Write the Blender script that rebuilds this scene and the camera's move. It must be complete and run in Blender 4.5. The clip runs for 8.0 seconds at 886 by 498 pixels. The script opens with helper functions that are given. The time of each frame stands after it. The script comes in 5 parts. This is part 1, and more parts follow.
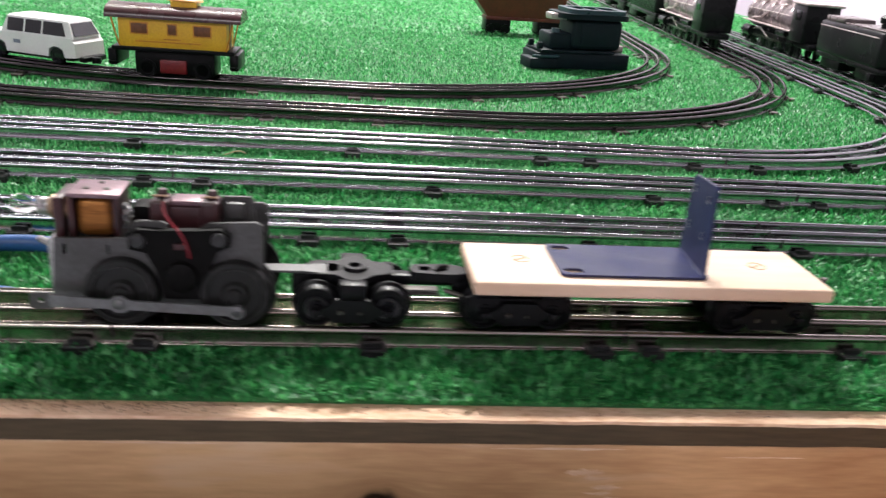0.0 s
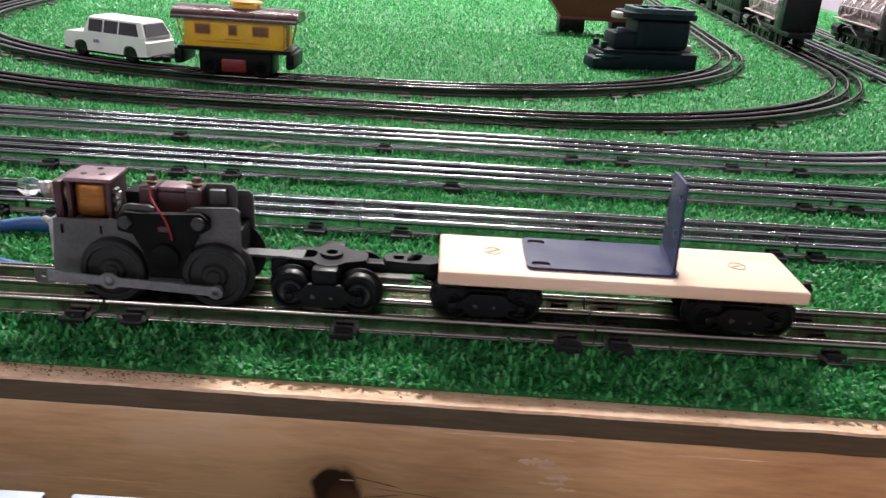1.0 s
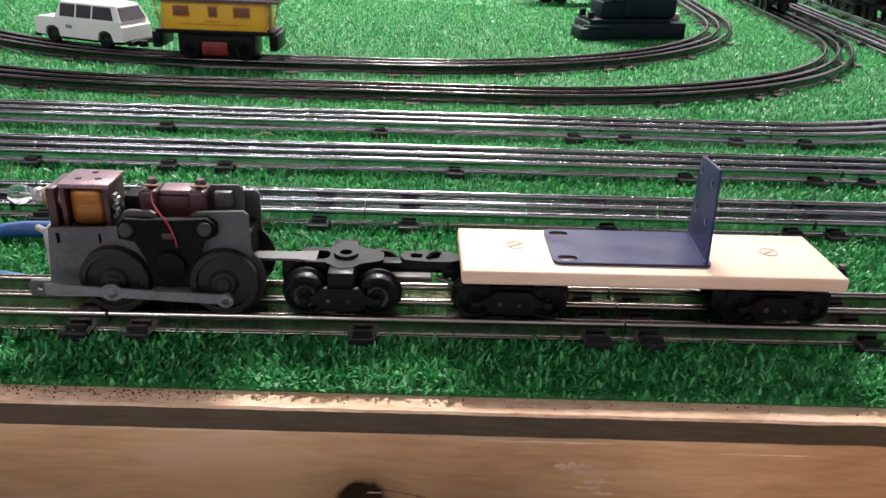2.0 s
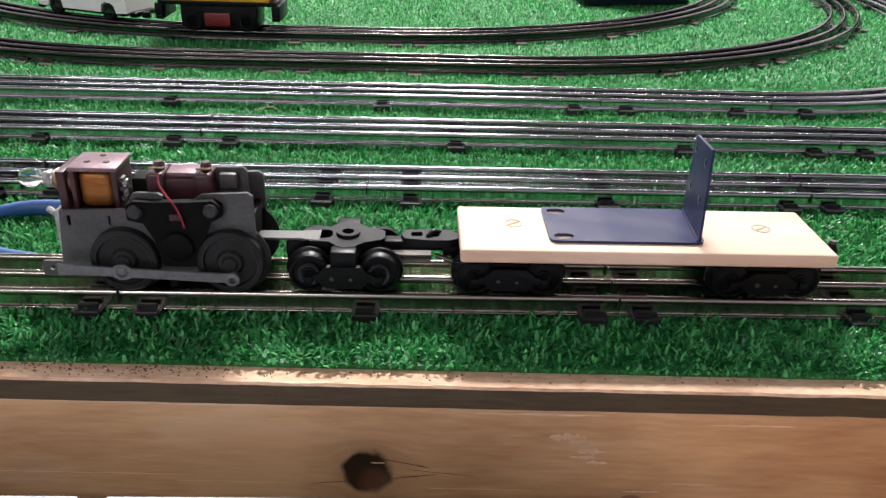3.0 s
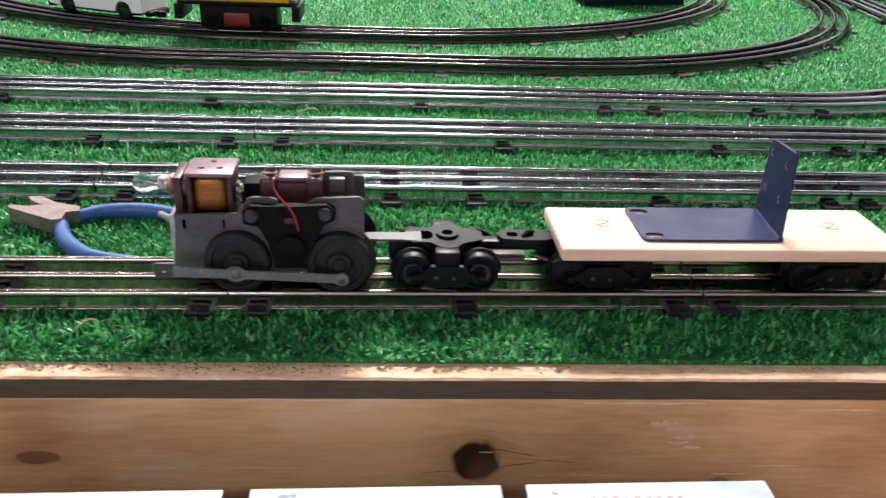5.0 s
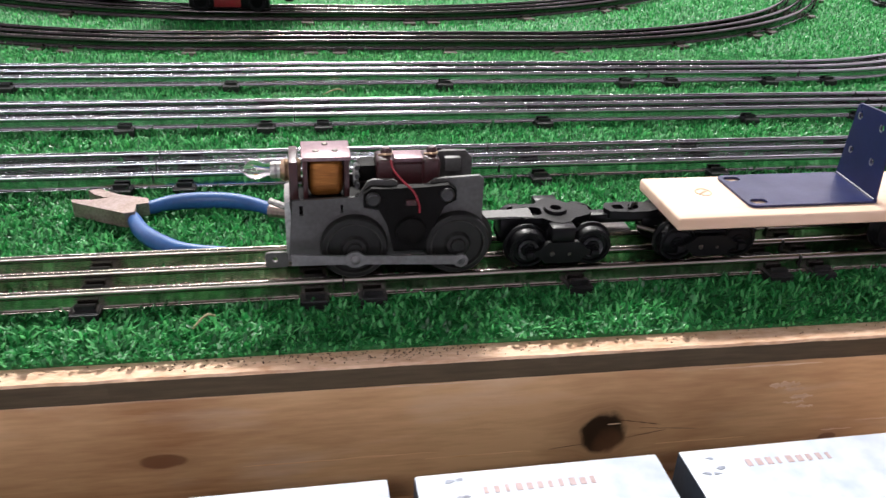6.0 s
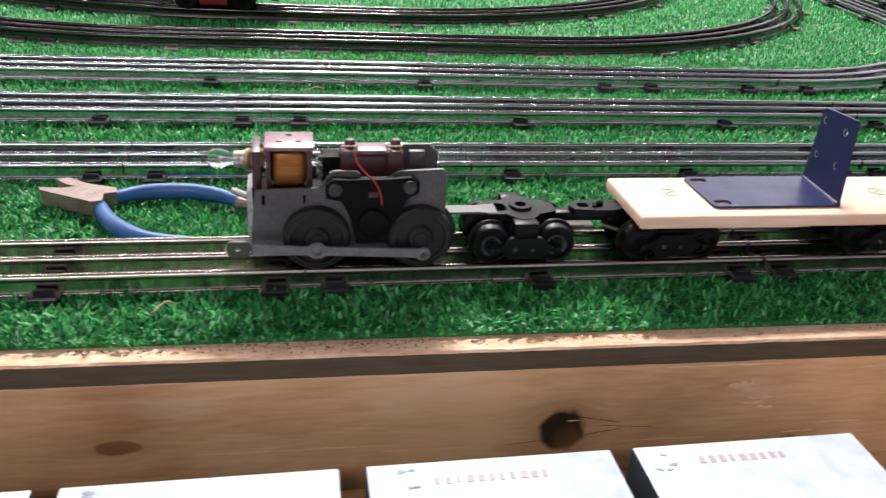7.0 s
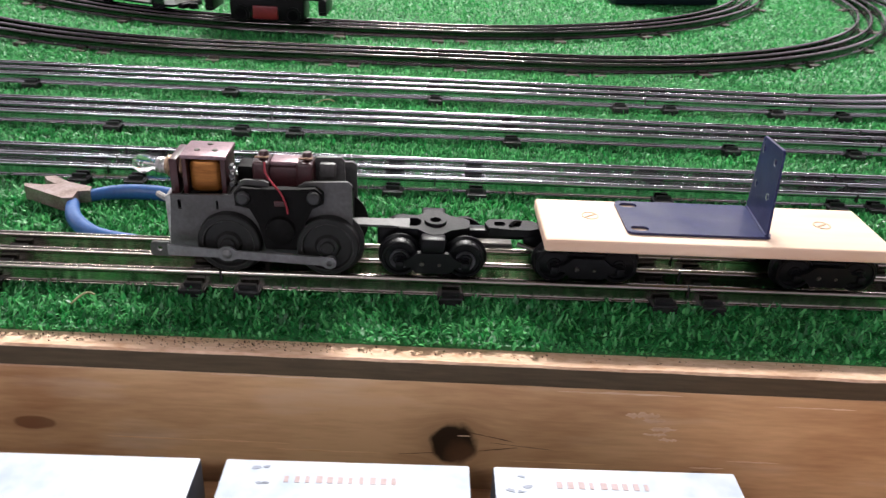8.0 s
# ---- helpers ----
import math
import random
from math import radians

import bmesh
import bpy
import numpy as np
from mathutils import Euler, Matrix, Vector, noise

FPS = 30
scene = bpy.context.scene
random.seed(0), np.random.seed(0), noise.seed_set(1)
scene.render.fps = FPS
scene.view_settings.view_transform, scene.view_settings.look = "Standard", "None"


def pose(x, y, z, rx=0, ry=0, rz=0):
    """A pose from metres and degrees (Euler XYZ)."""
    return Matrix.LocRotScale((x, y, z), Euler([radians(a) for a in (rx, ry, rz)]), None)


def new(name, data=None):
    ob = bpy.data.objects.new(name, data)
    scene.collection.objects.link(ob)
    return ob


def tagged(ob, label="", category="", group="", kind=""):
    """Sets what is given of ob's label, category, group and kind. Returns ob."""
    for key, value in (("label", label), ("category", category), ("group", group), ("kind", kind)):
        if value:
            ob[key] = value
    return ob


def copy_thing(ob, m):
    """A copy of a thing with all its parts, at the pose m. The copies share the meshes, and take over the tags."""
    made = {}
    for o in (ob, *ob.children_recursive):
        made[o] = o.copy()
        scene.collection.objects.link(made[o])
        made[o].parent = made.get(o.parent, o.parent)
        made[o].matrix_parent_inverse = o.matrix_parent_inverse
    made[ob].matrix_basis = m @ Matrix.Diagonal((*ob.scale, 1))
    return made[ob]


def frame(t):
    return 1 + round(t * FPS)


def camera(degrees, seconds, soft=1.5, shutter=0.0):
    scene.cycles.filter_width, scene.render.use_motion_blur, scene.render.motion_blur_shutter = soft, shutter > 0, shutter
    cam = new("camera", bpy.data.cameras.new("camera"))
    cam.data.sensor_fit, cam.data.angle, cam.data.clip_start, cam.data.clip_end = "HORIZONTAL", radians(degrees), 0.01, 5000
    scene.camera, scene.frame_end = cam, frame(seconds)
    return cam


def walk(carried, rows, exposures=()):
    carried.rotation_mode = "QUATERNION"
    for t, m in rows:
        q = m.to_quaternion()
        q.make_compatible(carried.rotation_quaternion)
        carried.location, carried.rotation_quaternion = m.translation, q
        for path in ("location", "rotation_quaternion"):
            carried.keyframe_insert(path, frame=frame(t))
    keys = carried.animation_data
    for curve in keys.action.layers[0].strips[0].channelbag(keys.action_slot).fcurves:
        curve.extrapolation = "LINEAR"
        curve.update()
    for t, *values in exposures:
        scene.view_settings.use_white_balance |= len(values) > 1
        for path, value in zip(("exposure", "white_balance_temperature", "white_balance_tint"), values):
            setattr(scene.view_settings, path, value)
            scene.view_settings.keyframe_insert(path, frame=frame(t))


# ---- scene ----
cam = camera(57.59, 8.0, soft=1.4, shutter=0.5)
# seconds, eye x, y, z, then yaw to the left, pitch and roll in degrees
ROWS = [
    (0.0, 0.0022, -0.3505, 0.1904, -7.80, -21.65, 4.59),
    (0.5, 0.0924, -0.3735, 0.1931, -1.28, -21.53, 3.53),
    (1.0, 0.0628, -0.3665, 0.1940, -0.37, -22.05, 3.51),
    (1.2, 0.0552, -0.3642, 0.1983, -0.96, -22.09, 3.55),
    (2.3, 0.0416, -0.3401, 0.1960, -2.13, -25.14, 1.94),
    (2.5, 0.0475, -0.3460, 0.1964, -1.87, -25.90, 1.71),
    (3.0, 0.0451, -0.3499, 0.2077, -1.78, -26.61, 1.74),
    (3.5, 0.0523, -0.3513, 0.2085, -2.31, -26.91, 1.75),
    (4.0, 0.0467, -0.3596, 0.2134, -3.06, -27.30, 2.60),
    (4.5, 0.0236, -0.3645, 0.2134, -3.45, -27.38, 3.21),
    (5.0, -0.0252, -0.3629, 0.2166, -5.05, -26.92, 2.64),
    (5.2, -0.0443, -0.3536, 0.2117, -6.28, -27.04, 2.25),
    (6.3, -0.1284, -0.3480, 0.2083, -12.10, -28.21, 3.25),
    (6.5, -0.1244, -0.3499, 0.2050, -11.97, -27.51, 3.56),
    (7.0, -0.1041, -0.3548, 0.2046, -11.64, -27.45, 4.17),
    (7.5, -0.0488, -0.3639, 0.2130, -7.50, -27.15, 3.94),
    (8.0, 0.0025, -0.3742, 0.2161, -1.74, -27.12, 2.90),
]


def eye_pose(x, y, z, yaw, pitch, roll):
    return pose(x, y, z) @ pose(0, 0, 0, 0, 0, yaw) @ pose(0, 0, 0, 90 + pitch, 0, 0) @ pose(0, 0, 0, 0, 0, roll)


walk(cam, [(row[0], eye_pose(*row[1:])) for row in ROWS], exposures=[(0.0, -0.04), (0.5, -0.36), (1.0, -0.22), (2.5, -0.12), (5.0, 0.0), (8.0, 0.0)])

# ---- light ----
world = bpy.data.worlds.new("room_dusk")
scene.world = world
world.use_nodes = True
world.node_tree.nodes["Background"].inputs[0].default_value = (0.75, 0.82, 1.0, 1)
world.node_tree.nodes["Background"].inputs[1].default_value = 0.03


def tube_light(m, sx, sy, watts, colour=(1.0, 0.97, 0.94)):
    data = bpy.data.lights.new("tube_light", "AREA")
    data.shape, data.size, data.size_y, data.energy, data.color = "RECTANGLE", sx, sy, watts, colour
    ob = new("tube_light", data)
    ob.matrix_world = m
    return ob


# two lamps on the ceiling behind the layout, and a weaker unseen fill lamp added on the wall behind the camera
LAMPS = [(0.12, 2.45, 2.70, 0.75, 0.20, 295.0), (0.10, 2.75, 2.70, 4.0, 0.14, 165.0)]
FILL_LAMP = (-1.00, -2.10, 1.90, 1.2, 0.30, 34.0)
for lx, ly, lz, lsx, lsy, watts in LAMPS:
    tube_light(pose(lx, ly, lz), lsx, lsy, watts)
tube_light(pose(*FILL_LAMP[:3], 90, 0, 0), *FILL_LAMP[3:], (0.97, 0.98, 1.0))


# ---- materials ----
def surface(name, colour, rough=0.5, metal=0.0, dark=None, big=20.0, small=300.0, amount=0.5, bump=0.1, stretch=(1, 1, 1), rough_vary=0.15,
            each=0.0, coat=0.0, sharp=0.0, spec=0.5):
    """A plain material with stains at one scale, grain at another and a little relief."""
    m = bpy.data.materials.new(name)
    m.use_nodes = True
    nt = m.node_tree
    n, l = nt.nodes, nt.links
    b = n["Principled BSDF"]
    tc = n.new("ShaderNodeTexCoord")
    mp = n.new("ShaderNodeMapping")
    mp.inputs["Scale"].default_value = stretch
    l.new(tc.outputs["Object"], mp.inputs["Vector"])
    t1 = n.new("ShaderNodeTexNoise")
    t1.inputs["Scale"].default_value, t1.inputs["Detail"].default_value = big, 5
    t2 = n.new("ShaderNodeTexNoise")
    t2.inputs["Scale"].default_value, t2.inputs["Detail"].default_value = small, 4
    for t in (t1, t2):
        l.new(mp.outputs[0], t.inputs["Vector"])
    add = n.new("ShaderNodeMath")
    add.operation = "ADD"
    l.new(t1.outputs[0], add.inputs[0])
    l.new(t2.outputs[0], add.inputs[1])
    ramp = n.new("ShaderNodeMapRange")
    ramp.inputs["From Min"].default_value, ramp.inputs["From Max"].default_value = 0.7 + sharp, 1.3 - sharp
    l.new(add.outputs[0], ramp.inputs["Value"])
    mix = n.new("ShaderNodeMix")
    mix.data_type = "RGBA"
    d = dark or tuple(c * (1 - amount) for c in colour)
    mix.inputs["A"].default_value = (*d, 1)
    mix.inputs["B"].default_value = (*colour, 1)
    l.new(ramp.outputs[0], mix.inputs["Factor"])
    out = mix.outputs["Result"]
    if each:
        info = n.new("ShaderNodeObjectInfo")
        hs = n.new("ShaderNodeHueSaturation")
        mr = n.new("ShaderNodeMapRange")
        mr.inputs["To Min"].default_value, mr.inputs["To Max"].default_value = 1 - each, 1 + each
        l.new(info.outputs["Random"], mr.inputs["Value"])
        l.new(mr.outputs[0], hs.inputs["Value"])
        l.new(out, hs.inputs["Color"])
        out = hs.outputs[0]
    l.new(out, b.inputs["Base Color"])
    rr = n.new("ShaderNodeMapRange")
    rr.inputs["To Min"].default_value, rr.inputs["To Max"].default_value = min(1, rough + rough_vary), max(0.02, rough - rough_vary)
    l.new(t1.outputs[0], rr.inputs["Value"])
    l.new(rr.outputs[0], b.inputs["Roughness"])
    b.inputs["Metallic"].default_value = metal
    b.inputs["Coat Weight"].default_value = coat
    b.inputs["Specular IOR Level"].default_value = spec
    if bump:
        bp = n.new("ShaderNodeBump")
        bp.inputs["Strength"].default_value, bp.inputs["Distance"].default_value = bump, 0.001
        l.new(t2.outputs[0], bp.inputs["Height"])
        l.new(bp.outputs[0], b.inputs["Normal"])
    return m


def turf_blades_material():
    """Shiny plastic blades of several greens that let some light through."""
    m = bpy.data.materials.new("turf_blades")
    m.use_nodes = True
    n, l = m.node_tree.nodes, m.node_tree.links
    b = n["Principled BSDF"]
    geo = n.new("ShaderNodeNewGeometry")
    ramp = n.new("ShaderNodeValToRGB")
    e = ramp.color_ramp.elements
    e[0].position, e[0].color = 0.0, (0.009, 0.10, 0.024, 1)
    e[1].position, e[1].color = 1.0, (0.16, 0.59, 0.20, 1)
    mid = e.new(0.6)
    mid.color = (0.029, 0.29, 0.072, 1)
    l.new(geo.outputs["Random Per Island"], ramp.inputs[0])
    l.new(ramp.outputs[0], b.inputs["Base Color"])
    b.inputs["Roughness"].default_value = 0.40
    tr = n.new("ShaderNodeBsdfTranslucent")
    l.new(ramp.outputs[0], tr.inputs["Color"])
    mix = n.new("ShaderNodeMixShader")
    mix.inputs[0].default_value = 0.4
    l.new(b.outputs[0], mix.inputs[1])
    l.new(tr.outputs[0], mix.inputs[2])
    l.new(mix.outputs[0], n["Material Output"].inputs["Surface"])
    return m


def knotty_wood(name, light, dark, knots):
    """Pine with grain along x and dark knots at the given places (x, z, half width, half height)."""
    m = bpy.data.materials.new(name)
    m.use_nodes = True
    n, l = m.node_tree.nodes, m.node_tree.links
    b = n["Principled BSDF"]
    tc = n.new("ShaderNodeTexCoord")
    sep = n.new("ShaderNodeSeparateXYZ")
    l.new(tc.outputs["Object"], sep.inputs[0])

    def math_node(op, a, c, clamp=False):
        k = n.new("ShaderNodeMath")
        k.operation, k.use_clamp = op, clamp
        for i, v in enumerate((a, c)):
            if isinstance(v, (int, float)):
                k.inputs[i].default_value = v
            elif v is not None:
                l.new(v, k.inputs[i])
        return k.outputs[0]

    wob = n.new("ShaderNodeTexNoise")
    wob.inputs["Scale"].default_value, wob.inputs["Detail"].default_value = 70, 5
    l.new(tc.outputs["Object"], wob.inputs["Vector"])
    shift, black = None, None
    for kx, kz, hw, hh in knots:
        dx = math_node("DIVIDE", math_node("SUBTRACT", sep.outputs[0], kx), hw)
        dz = math_node("DIVIDE", math_node("SUBTRACT", sep.outputs[2], kz), hh)
        r2 = math_node("ADD", math_node("MULTIPLY", dx, dx), math_node("MULTIPLY", dz, dz))
        r2 = math_node("ADD", r2, math_node("MULTIPLY", math_node("SUBTRACT", wob.outputs[0], 0.5), 1.4))
        core = math_node("SUBTRACT", 1.0, math_node("MULTIPLY", math_node("SUBTRACT", r2, 0.62), 2.0), True)
        pull = math_node("DIVIDE", dz, math_node("ADD", math_node("MULTIPLY", r2, r2), 1.6))
        pull = math_node("MULTIPLY", pull, hh * 1.3)
        halo = math_node("DIVIDE", 0.34, math_node("ADD", math_node("MULTIPLY", r2, 0.55), 0.6))
        core = math_node("MAXIMUM", core, math_node("SUBTRACT", halo, 0.06, True))
        core = math_node("MULTIPLY", core, 1.0 if black is None else 0.72)
        shift = pull if shift is None else math_node("ADD", shift, pull)
        black = core if black is None else math_node("MAXIMUM", black, core)
    gz = math_node("SUBTRACT", sep.outputs[2], shift)
    com = n.new("ShaderNodeCombineXYZ")
    l.new(math_node("MULTIPLY", sep.outputs[0], 0.13), com.inputs[0])
    l.new(math_node("MULTIPLY", sep.outputs[1], 1.0), com.inputs[1])
    l.new(gz, com.inputs[2])
    g1 = n.new("ShaderNodeTexNoise")
    g1.inputs["Scale"].default_value, g1.inputs["Detail"].default_value = 55, 4
    g2 = n.new("ShaderNodeTexNoise")
    g2.inputs["Scale"].default_value, g2.inputs["Detail"].default_value = 420, 4
    big = n.new("ShaderNodeTexNoise")
    big.inputs["Scale"].default_value = 9
    for g in (g1, g2):
        l.new(com.outputs[0], g.inputs["Vector"])
    l.new(tc.outputs["Object"], big.inputs["Vector"])
    f = math_node("ADD", math_node("MULTIPLY", g1.outputs[0], 0.55), math_node("MULTIPLY", g2.outputs[0], 0.45))
    f = math_node("ADD", f, math_node("MULTIPLY", math_node("SUBTRACT", big.outputs[0], 0.5), 1.3))
    mr = n.new("ShaderNodeMapRange")
    mr.inputs["From Min"].default_value, mr.inputs["From Max"].default_value = 0.25, 0.70
    l.new(f, mr.inputs["Value"])
    mix = n.new("ShaderNodeMix")
    mix.data_type = "RGBA"
    mix.inputs["A"].default_value, mix.inputs["B"].default_value = (*dark, 1), (*light, 1)
    l.new(mr.outputs[0], mix.inputs["Factor"])
    mk = n.new("ShaderNodeMix")
    mk.data_type = "RGBA"
    l.new(math_node("MULTIPLY", black, 0.96), mk.inputs["Factor"])
    # pale scuffs along the grain, which also paint in blotchy gloss reflections
    sc = n.new("ShaderNodeTexNoise")
    sc.inputs["Scale"].default_value, sc.inputs["Detail"].default_value = 26, 6
    sm = n.new("ShaderNodeMapping")
    sm.inputs["Scale"].default_value = (0.45, 1, 2.2)
    l.new(tc.outputs["Object"], sm.inputs["Vector"])
    l.new(sm.outputs[0], sc.inputs["Vector"])
    pale = math_node("MULTIPLY", math_node("SUBTRACT", sc.outputs[0], 0.55), 7.0, True)
    scuff = n.new("ShaderNodeMix")
    scuff.data_type = "RGBA"
    l.new(math_node("MULTIPLY", pale, 0.22), scuff.inputs["Factor"])
    l.new(mix.outputs["Result"], scuff.inputs["A"])
    scuff.inputs["B"].default_value = (0.82, 0.68, 0.55, 1)
    l.new(scuff.outputs["Result"], mk.inputs["A"])
    heart = n.new("ShaderNodeMix")
    heart.data_type = "RGBA"
    kx, kz, hw, hh = knots[0]
    ex = math_node("DIVIDE", math_node("SUBTRACT", sep.outputs[0], kx + 0.30 * hw), hw * 0.72)
    ez = math_node("DIVIDE", math_node("SUBTRACT", sep.outputs[2], kz - 0.45 * hh), hh * 0.80)
    er = math_node("ADD", math_node("MULTIPLY", ex, ex), math_node("MULTIPLY", ez, ez))
    er = math_node("ADD", er, math_node("MULTIPLY", math_node("SUBTRACT", wob.outputs[0], 0.5), 2.0))
    l.new(math_node("SUBTRACT", 1.05, er, True), heart.inputs["Factor"])
    heart.inputs["B"].default_value = (0.10, 0.045, 0.023, 1)
    # the main knot is nearly black, the sound ones reddish brown
    tone = n.new("ShaderNodeMix")
    tone.data_type = "RGBA"
    l.new(math_node("GREATER_THAN", math_node("ABSOLUTE", math_node("SUBTRACT", sep.outputs[0], kx), None), 0.06), tone.inputs["Factor"])
    tone.inputs["A"].default_value, tone.inputs["B"].default_value = (0.010, 0.006, 0.005, 1), (0.115, 0.030, 0.014, 1)
    l.new(tone.outputs["Result"], heart.inputs["A"])
    l.new(heart.outputs["Result"], mk.inputs["B"])
    l.new(mk.outputs["Result"], b.inputs["Base Color"])
    b.inputs["Roughness"].default_value = 0.28
    bp = n.new("ShaderNodeBump")
    bp.inputs["Strength"].default_value, bp.inputs["Distance"].default_value = 0.25, 0.0008
    l.new(g2.outputs[0], bp.inputs["Height"])
    l.new(bp.outputs[0], b.inputs["Normal"])
    return m


def glass_material(name):
    m = bpy.data.materials.new(name)
    m.use_nodes = True
    b = m.node_tree.nodes["Principled BSDF"]
    b.inputs["Transmission Weight"].default_value = 1.0
    b.inputs["Roughness"].default_value = 0.03
    b.inputs["Base Color"].default_value = (0.97, 0.97, 0.95, 1)
    return m


def glow(name, colour, strength):
    m = bpy.data.materials.new(name)
    m.use_nodes = True
    b = m.node_tree.nodes["Principled BSDF"]
    b.inputs["Emission Color"].default_value = (*colour, 1)
    b.inputs["Emission Strength"].default_value = strength
    return m


TURF = surface("turf_backing", (0.024, 0.20, 0.052), 0.6, dark=(0.008, 0.085, 0.022), big=25, small=420, bump=0.8)
BLADES = turf_blades_material()
PINE = knotty_wood("stained_pine", (0.69, 0.43, 0.225), (0.40, 0.20, 0.092),
                   [(0.0222, -0.0524, 0.0126, 0.0134), (-0.1845, -0.0497, 0.011, 0.0045), (0.146, -0.066, 0.005, 0.003)])
PLY_EDGE = surface("dark_ply_edge", (0.105, 0.074, 0.040), 0.85, dark=(0.05, 0.034, 0.018), big=30, small=500, stretch=(0.1, 1, 1), bump=0.3)
PLY_TOP = surface("bare_ply_top", (0.78, 0.54, 0.38), 0.75, dark=(0.50, 0.28, 0.16), big=70, small=520, stretch=(0.35, 1, 1), bump=0.4)
TIN = surface("tinned_rail_steel", (0.44, 0.45, 0.47), 0.14, 1.0, dark=(0.31, 0.31, 0.32), big=10, small=120, stretch=(0.12, 1, 1), bump=0.0, rough_vary=0.0)
TIN_WORN = surface("worn_rail_steel", (0.42, 0.39, 0.35), 0.2, 1.0, dark=(0.28, 0.25, 0.21), big=12, small=140, stretch=(0.12, 1, 1), bump=0.0, rough_vary=0.0)
BROWN_RAIL = surface("browned_rail_steel", (0.085, 0.078, 0.078), 0.16, 1.0, dark=(0.055, 0.049, 0.049), big=12, small=140, bump=0.0, rough_vary=0.0)
TIE_BLACK = surface("black_tie_steel", (0.022, 0.022, 0.024), 0.45, 0.3, big=60, small=600, each=0.3, bump=0.1)
TIE_BROWN = surface("brown_tie_steel", (0.085, 0.066, 0.058), 0.4, 0.4, big=60, small=600, each=0.4, bump=0.1)
GREY_STEEL = surface("grey_side_plate_steel", (0.080, 0.079, 0.079), 0.46, 0.1, dark=(0.042, 0.040, 0.038), big=45, small=500, bump=0.08)
ROD_STEEL = surface("dull_rod_steel", (0.19, 0.19, 0.195), 0.42, 0.4, dark=(0.12, 0.118, 0.115), big=70, small=500, bump=0.06)
PALE_STEEL = surface("bright_bracket_steel", (0.55, 0.54, 0.52), 0.38, 0.9, big=60, small=500, bump=0.06)
WHEEL_IRON = surface("dark_wheel_iron", (0.012, 0.0115, 0.011), 0.48, 0.0, dark=(0.007, 0.007, 0.0065), big=90, small=700, bump=0.12, spec=0.3)
TREAD = surface("worn_tread_steel", (0.14, 0.13, 0.115), 0.35, 0.9, big=90, small=700, bump=0.06)
RIM = surface("dull_wheel_rim", (0.055, 0.052, 0.048), 0.4, 0.6, dark=(0.02, 0.019, 0.018), big=120, small=700, bump=0.06)
DISH = surface("grey_wheel_dish", (0.22, 0.225, 0.24), 0.32, 0.7, dark=(0.10, 0.10, 0.105), big=160, small=700, bump=0.05)
BOLT = surface("dark_bolt_steel", (0.035, 0.035, 0.036), 0.45, 0.2, dark=(0.018, 0.018, 0.018), big=160, small=700, bump=0.08)
BLACK_CAST = surface("black_painted_casting", (0.004, 0.004, 0.005), 0.36, 0.0, dark=(0.003, 0.003, 0.0035), big=70, small=800, bump=0.1, spec=0.15)
BLACK_FIBRE = surface("black_fibre", (0.005, 0.0045, 0.0045), 0.6, 0.0, big=70, small=800, bump=0.15, spec=0.1)
MAROON = surface("maroon_fibre", (0.060, 0.017, 0.019), 0.38, 0.0, dark=(0.026, 0.009, 0.010), big=60, small=700, bump=0.1)
COIL_TOP = surface("purplish_lacquered_plate", (0.26, 0.17, 0.19), 0.36, 0.4, dark=(0.16, 0.095, 0.11), big=60, small=600, bump=0.06)
COPPER = surface("enamelled_copper_wire", (0.40, 0.16, 0.035), 0.36, 0.6, dark=(0.2, 0.075, 0.015), big=50, small=500, stretch=(0.3, 0.3, 4), bump=0.3)
RED_WIRE = surface("red_wire_sleeve", (0.32, 0.020, 0.035), 0.4, bump=0)
BRASS = surface("tarnished_brass", (0.50, 0.36, 0.24), 0.35, 0.9, dark=(0.25, 0.15, 0.09), big=90, small=600, bump=0.1)
GLASS = glass_material("clear_bulb_glass")
DECK = surface("bare_pale_pine_deck", (0.78, 0.59, 0.455), 0.6, dark=(0.65, 0.44, 0.31), big=22, small=120, stretch=(0.12, 1, 1), bump=0.12)
PLUG = surface("screw_plug_wood", (0.60, 0.43, 0.30), 0.6, dark=(0.44, 0.29, 0.18), big=150, small=900, bump=0.2)
NAVY = surface("navy_enamel_steel", (0.013, 0.019, 0.082), 0.34, 0.0, dark=(0.009, 0.013, 0.056), big=60, small=900, bump=0.06, spec=0.32)
BLUE_GRIP = surface("blue_dipped_vinyl", (0.024, 0.10, 0.29), 0.42, dark=(0.018, 0.07, 0.22), big=40, small=500, bump=0.08)
JAW = surface("plier_jaw_steel", (0.34, 0.27, 0.25), 0.36, 0.6, dark=(0.17, 0.12, 0.10), big=90, small=700, bump=0.1)
BOX_LID = surface("pale_blue_card_lid", (0.56, 0.59, 0.64), 0.35, dark=(0.33, 0.39, 0.49), big=11, small=90, bump=0.06)
BOX_SIDE = surface("slate_blue_card_side", (0.024, 0.034, 0.05), 0.5, big=40, small=500, bump=0.1)
RED_INK = surface("faded_red_ink", (0.32, 0.22, 0.22), 0.6, dark=(0.42, 0.33, 0.34), bump=0)
GREY_INK = surface("faded_grey_ink", (0.27, 0.30, 0.38), 0.6, bump=0)
YELLOW = surface("yellow_tin_litho", (0.74, 0.43, 0.025), 0.36, dark=(0.60, 0.32, 0.02), big=40, small=500, bump=0.03)
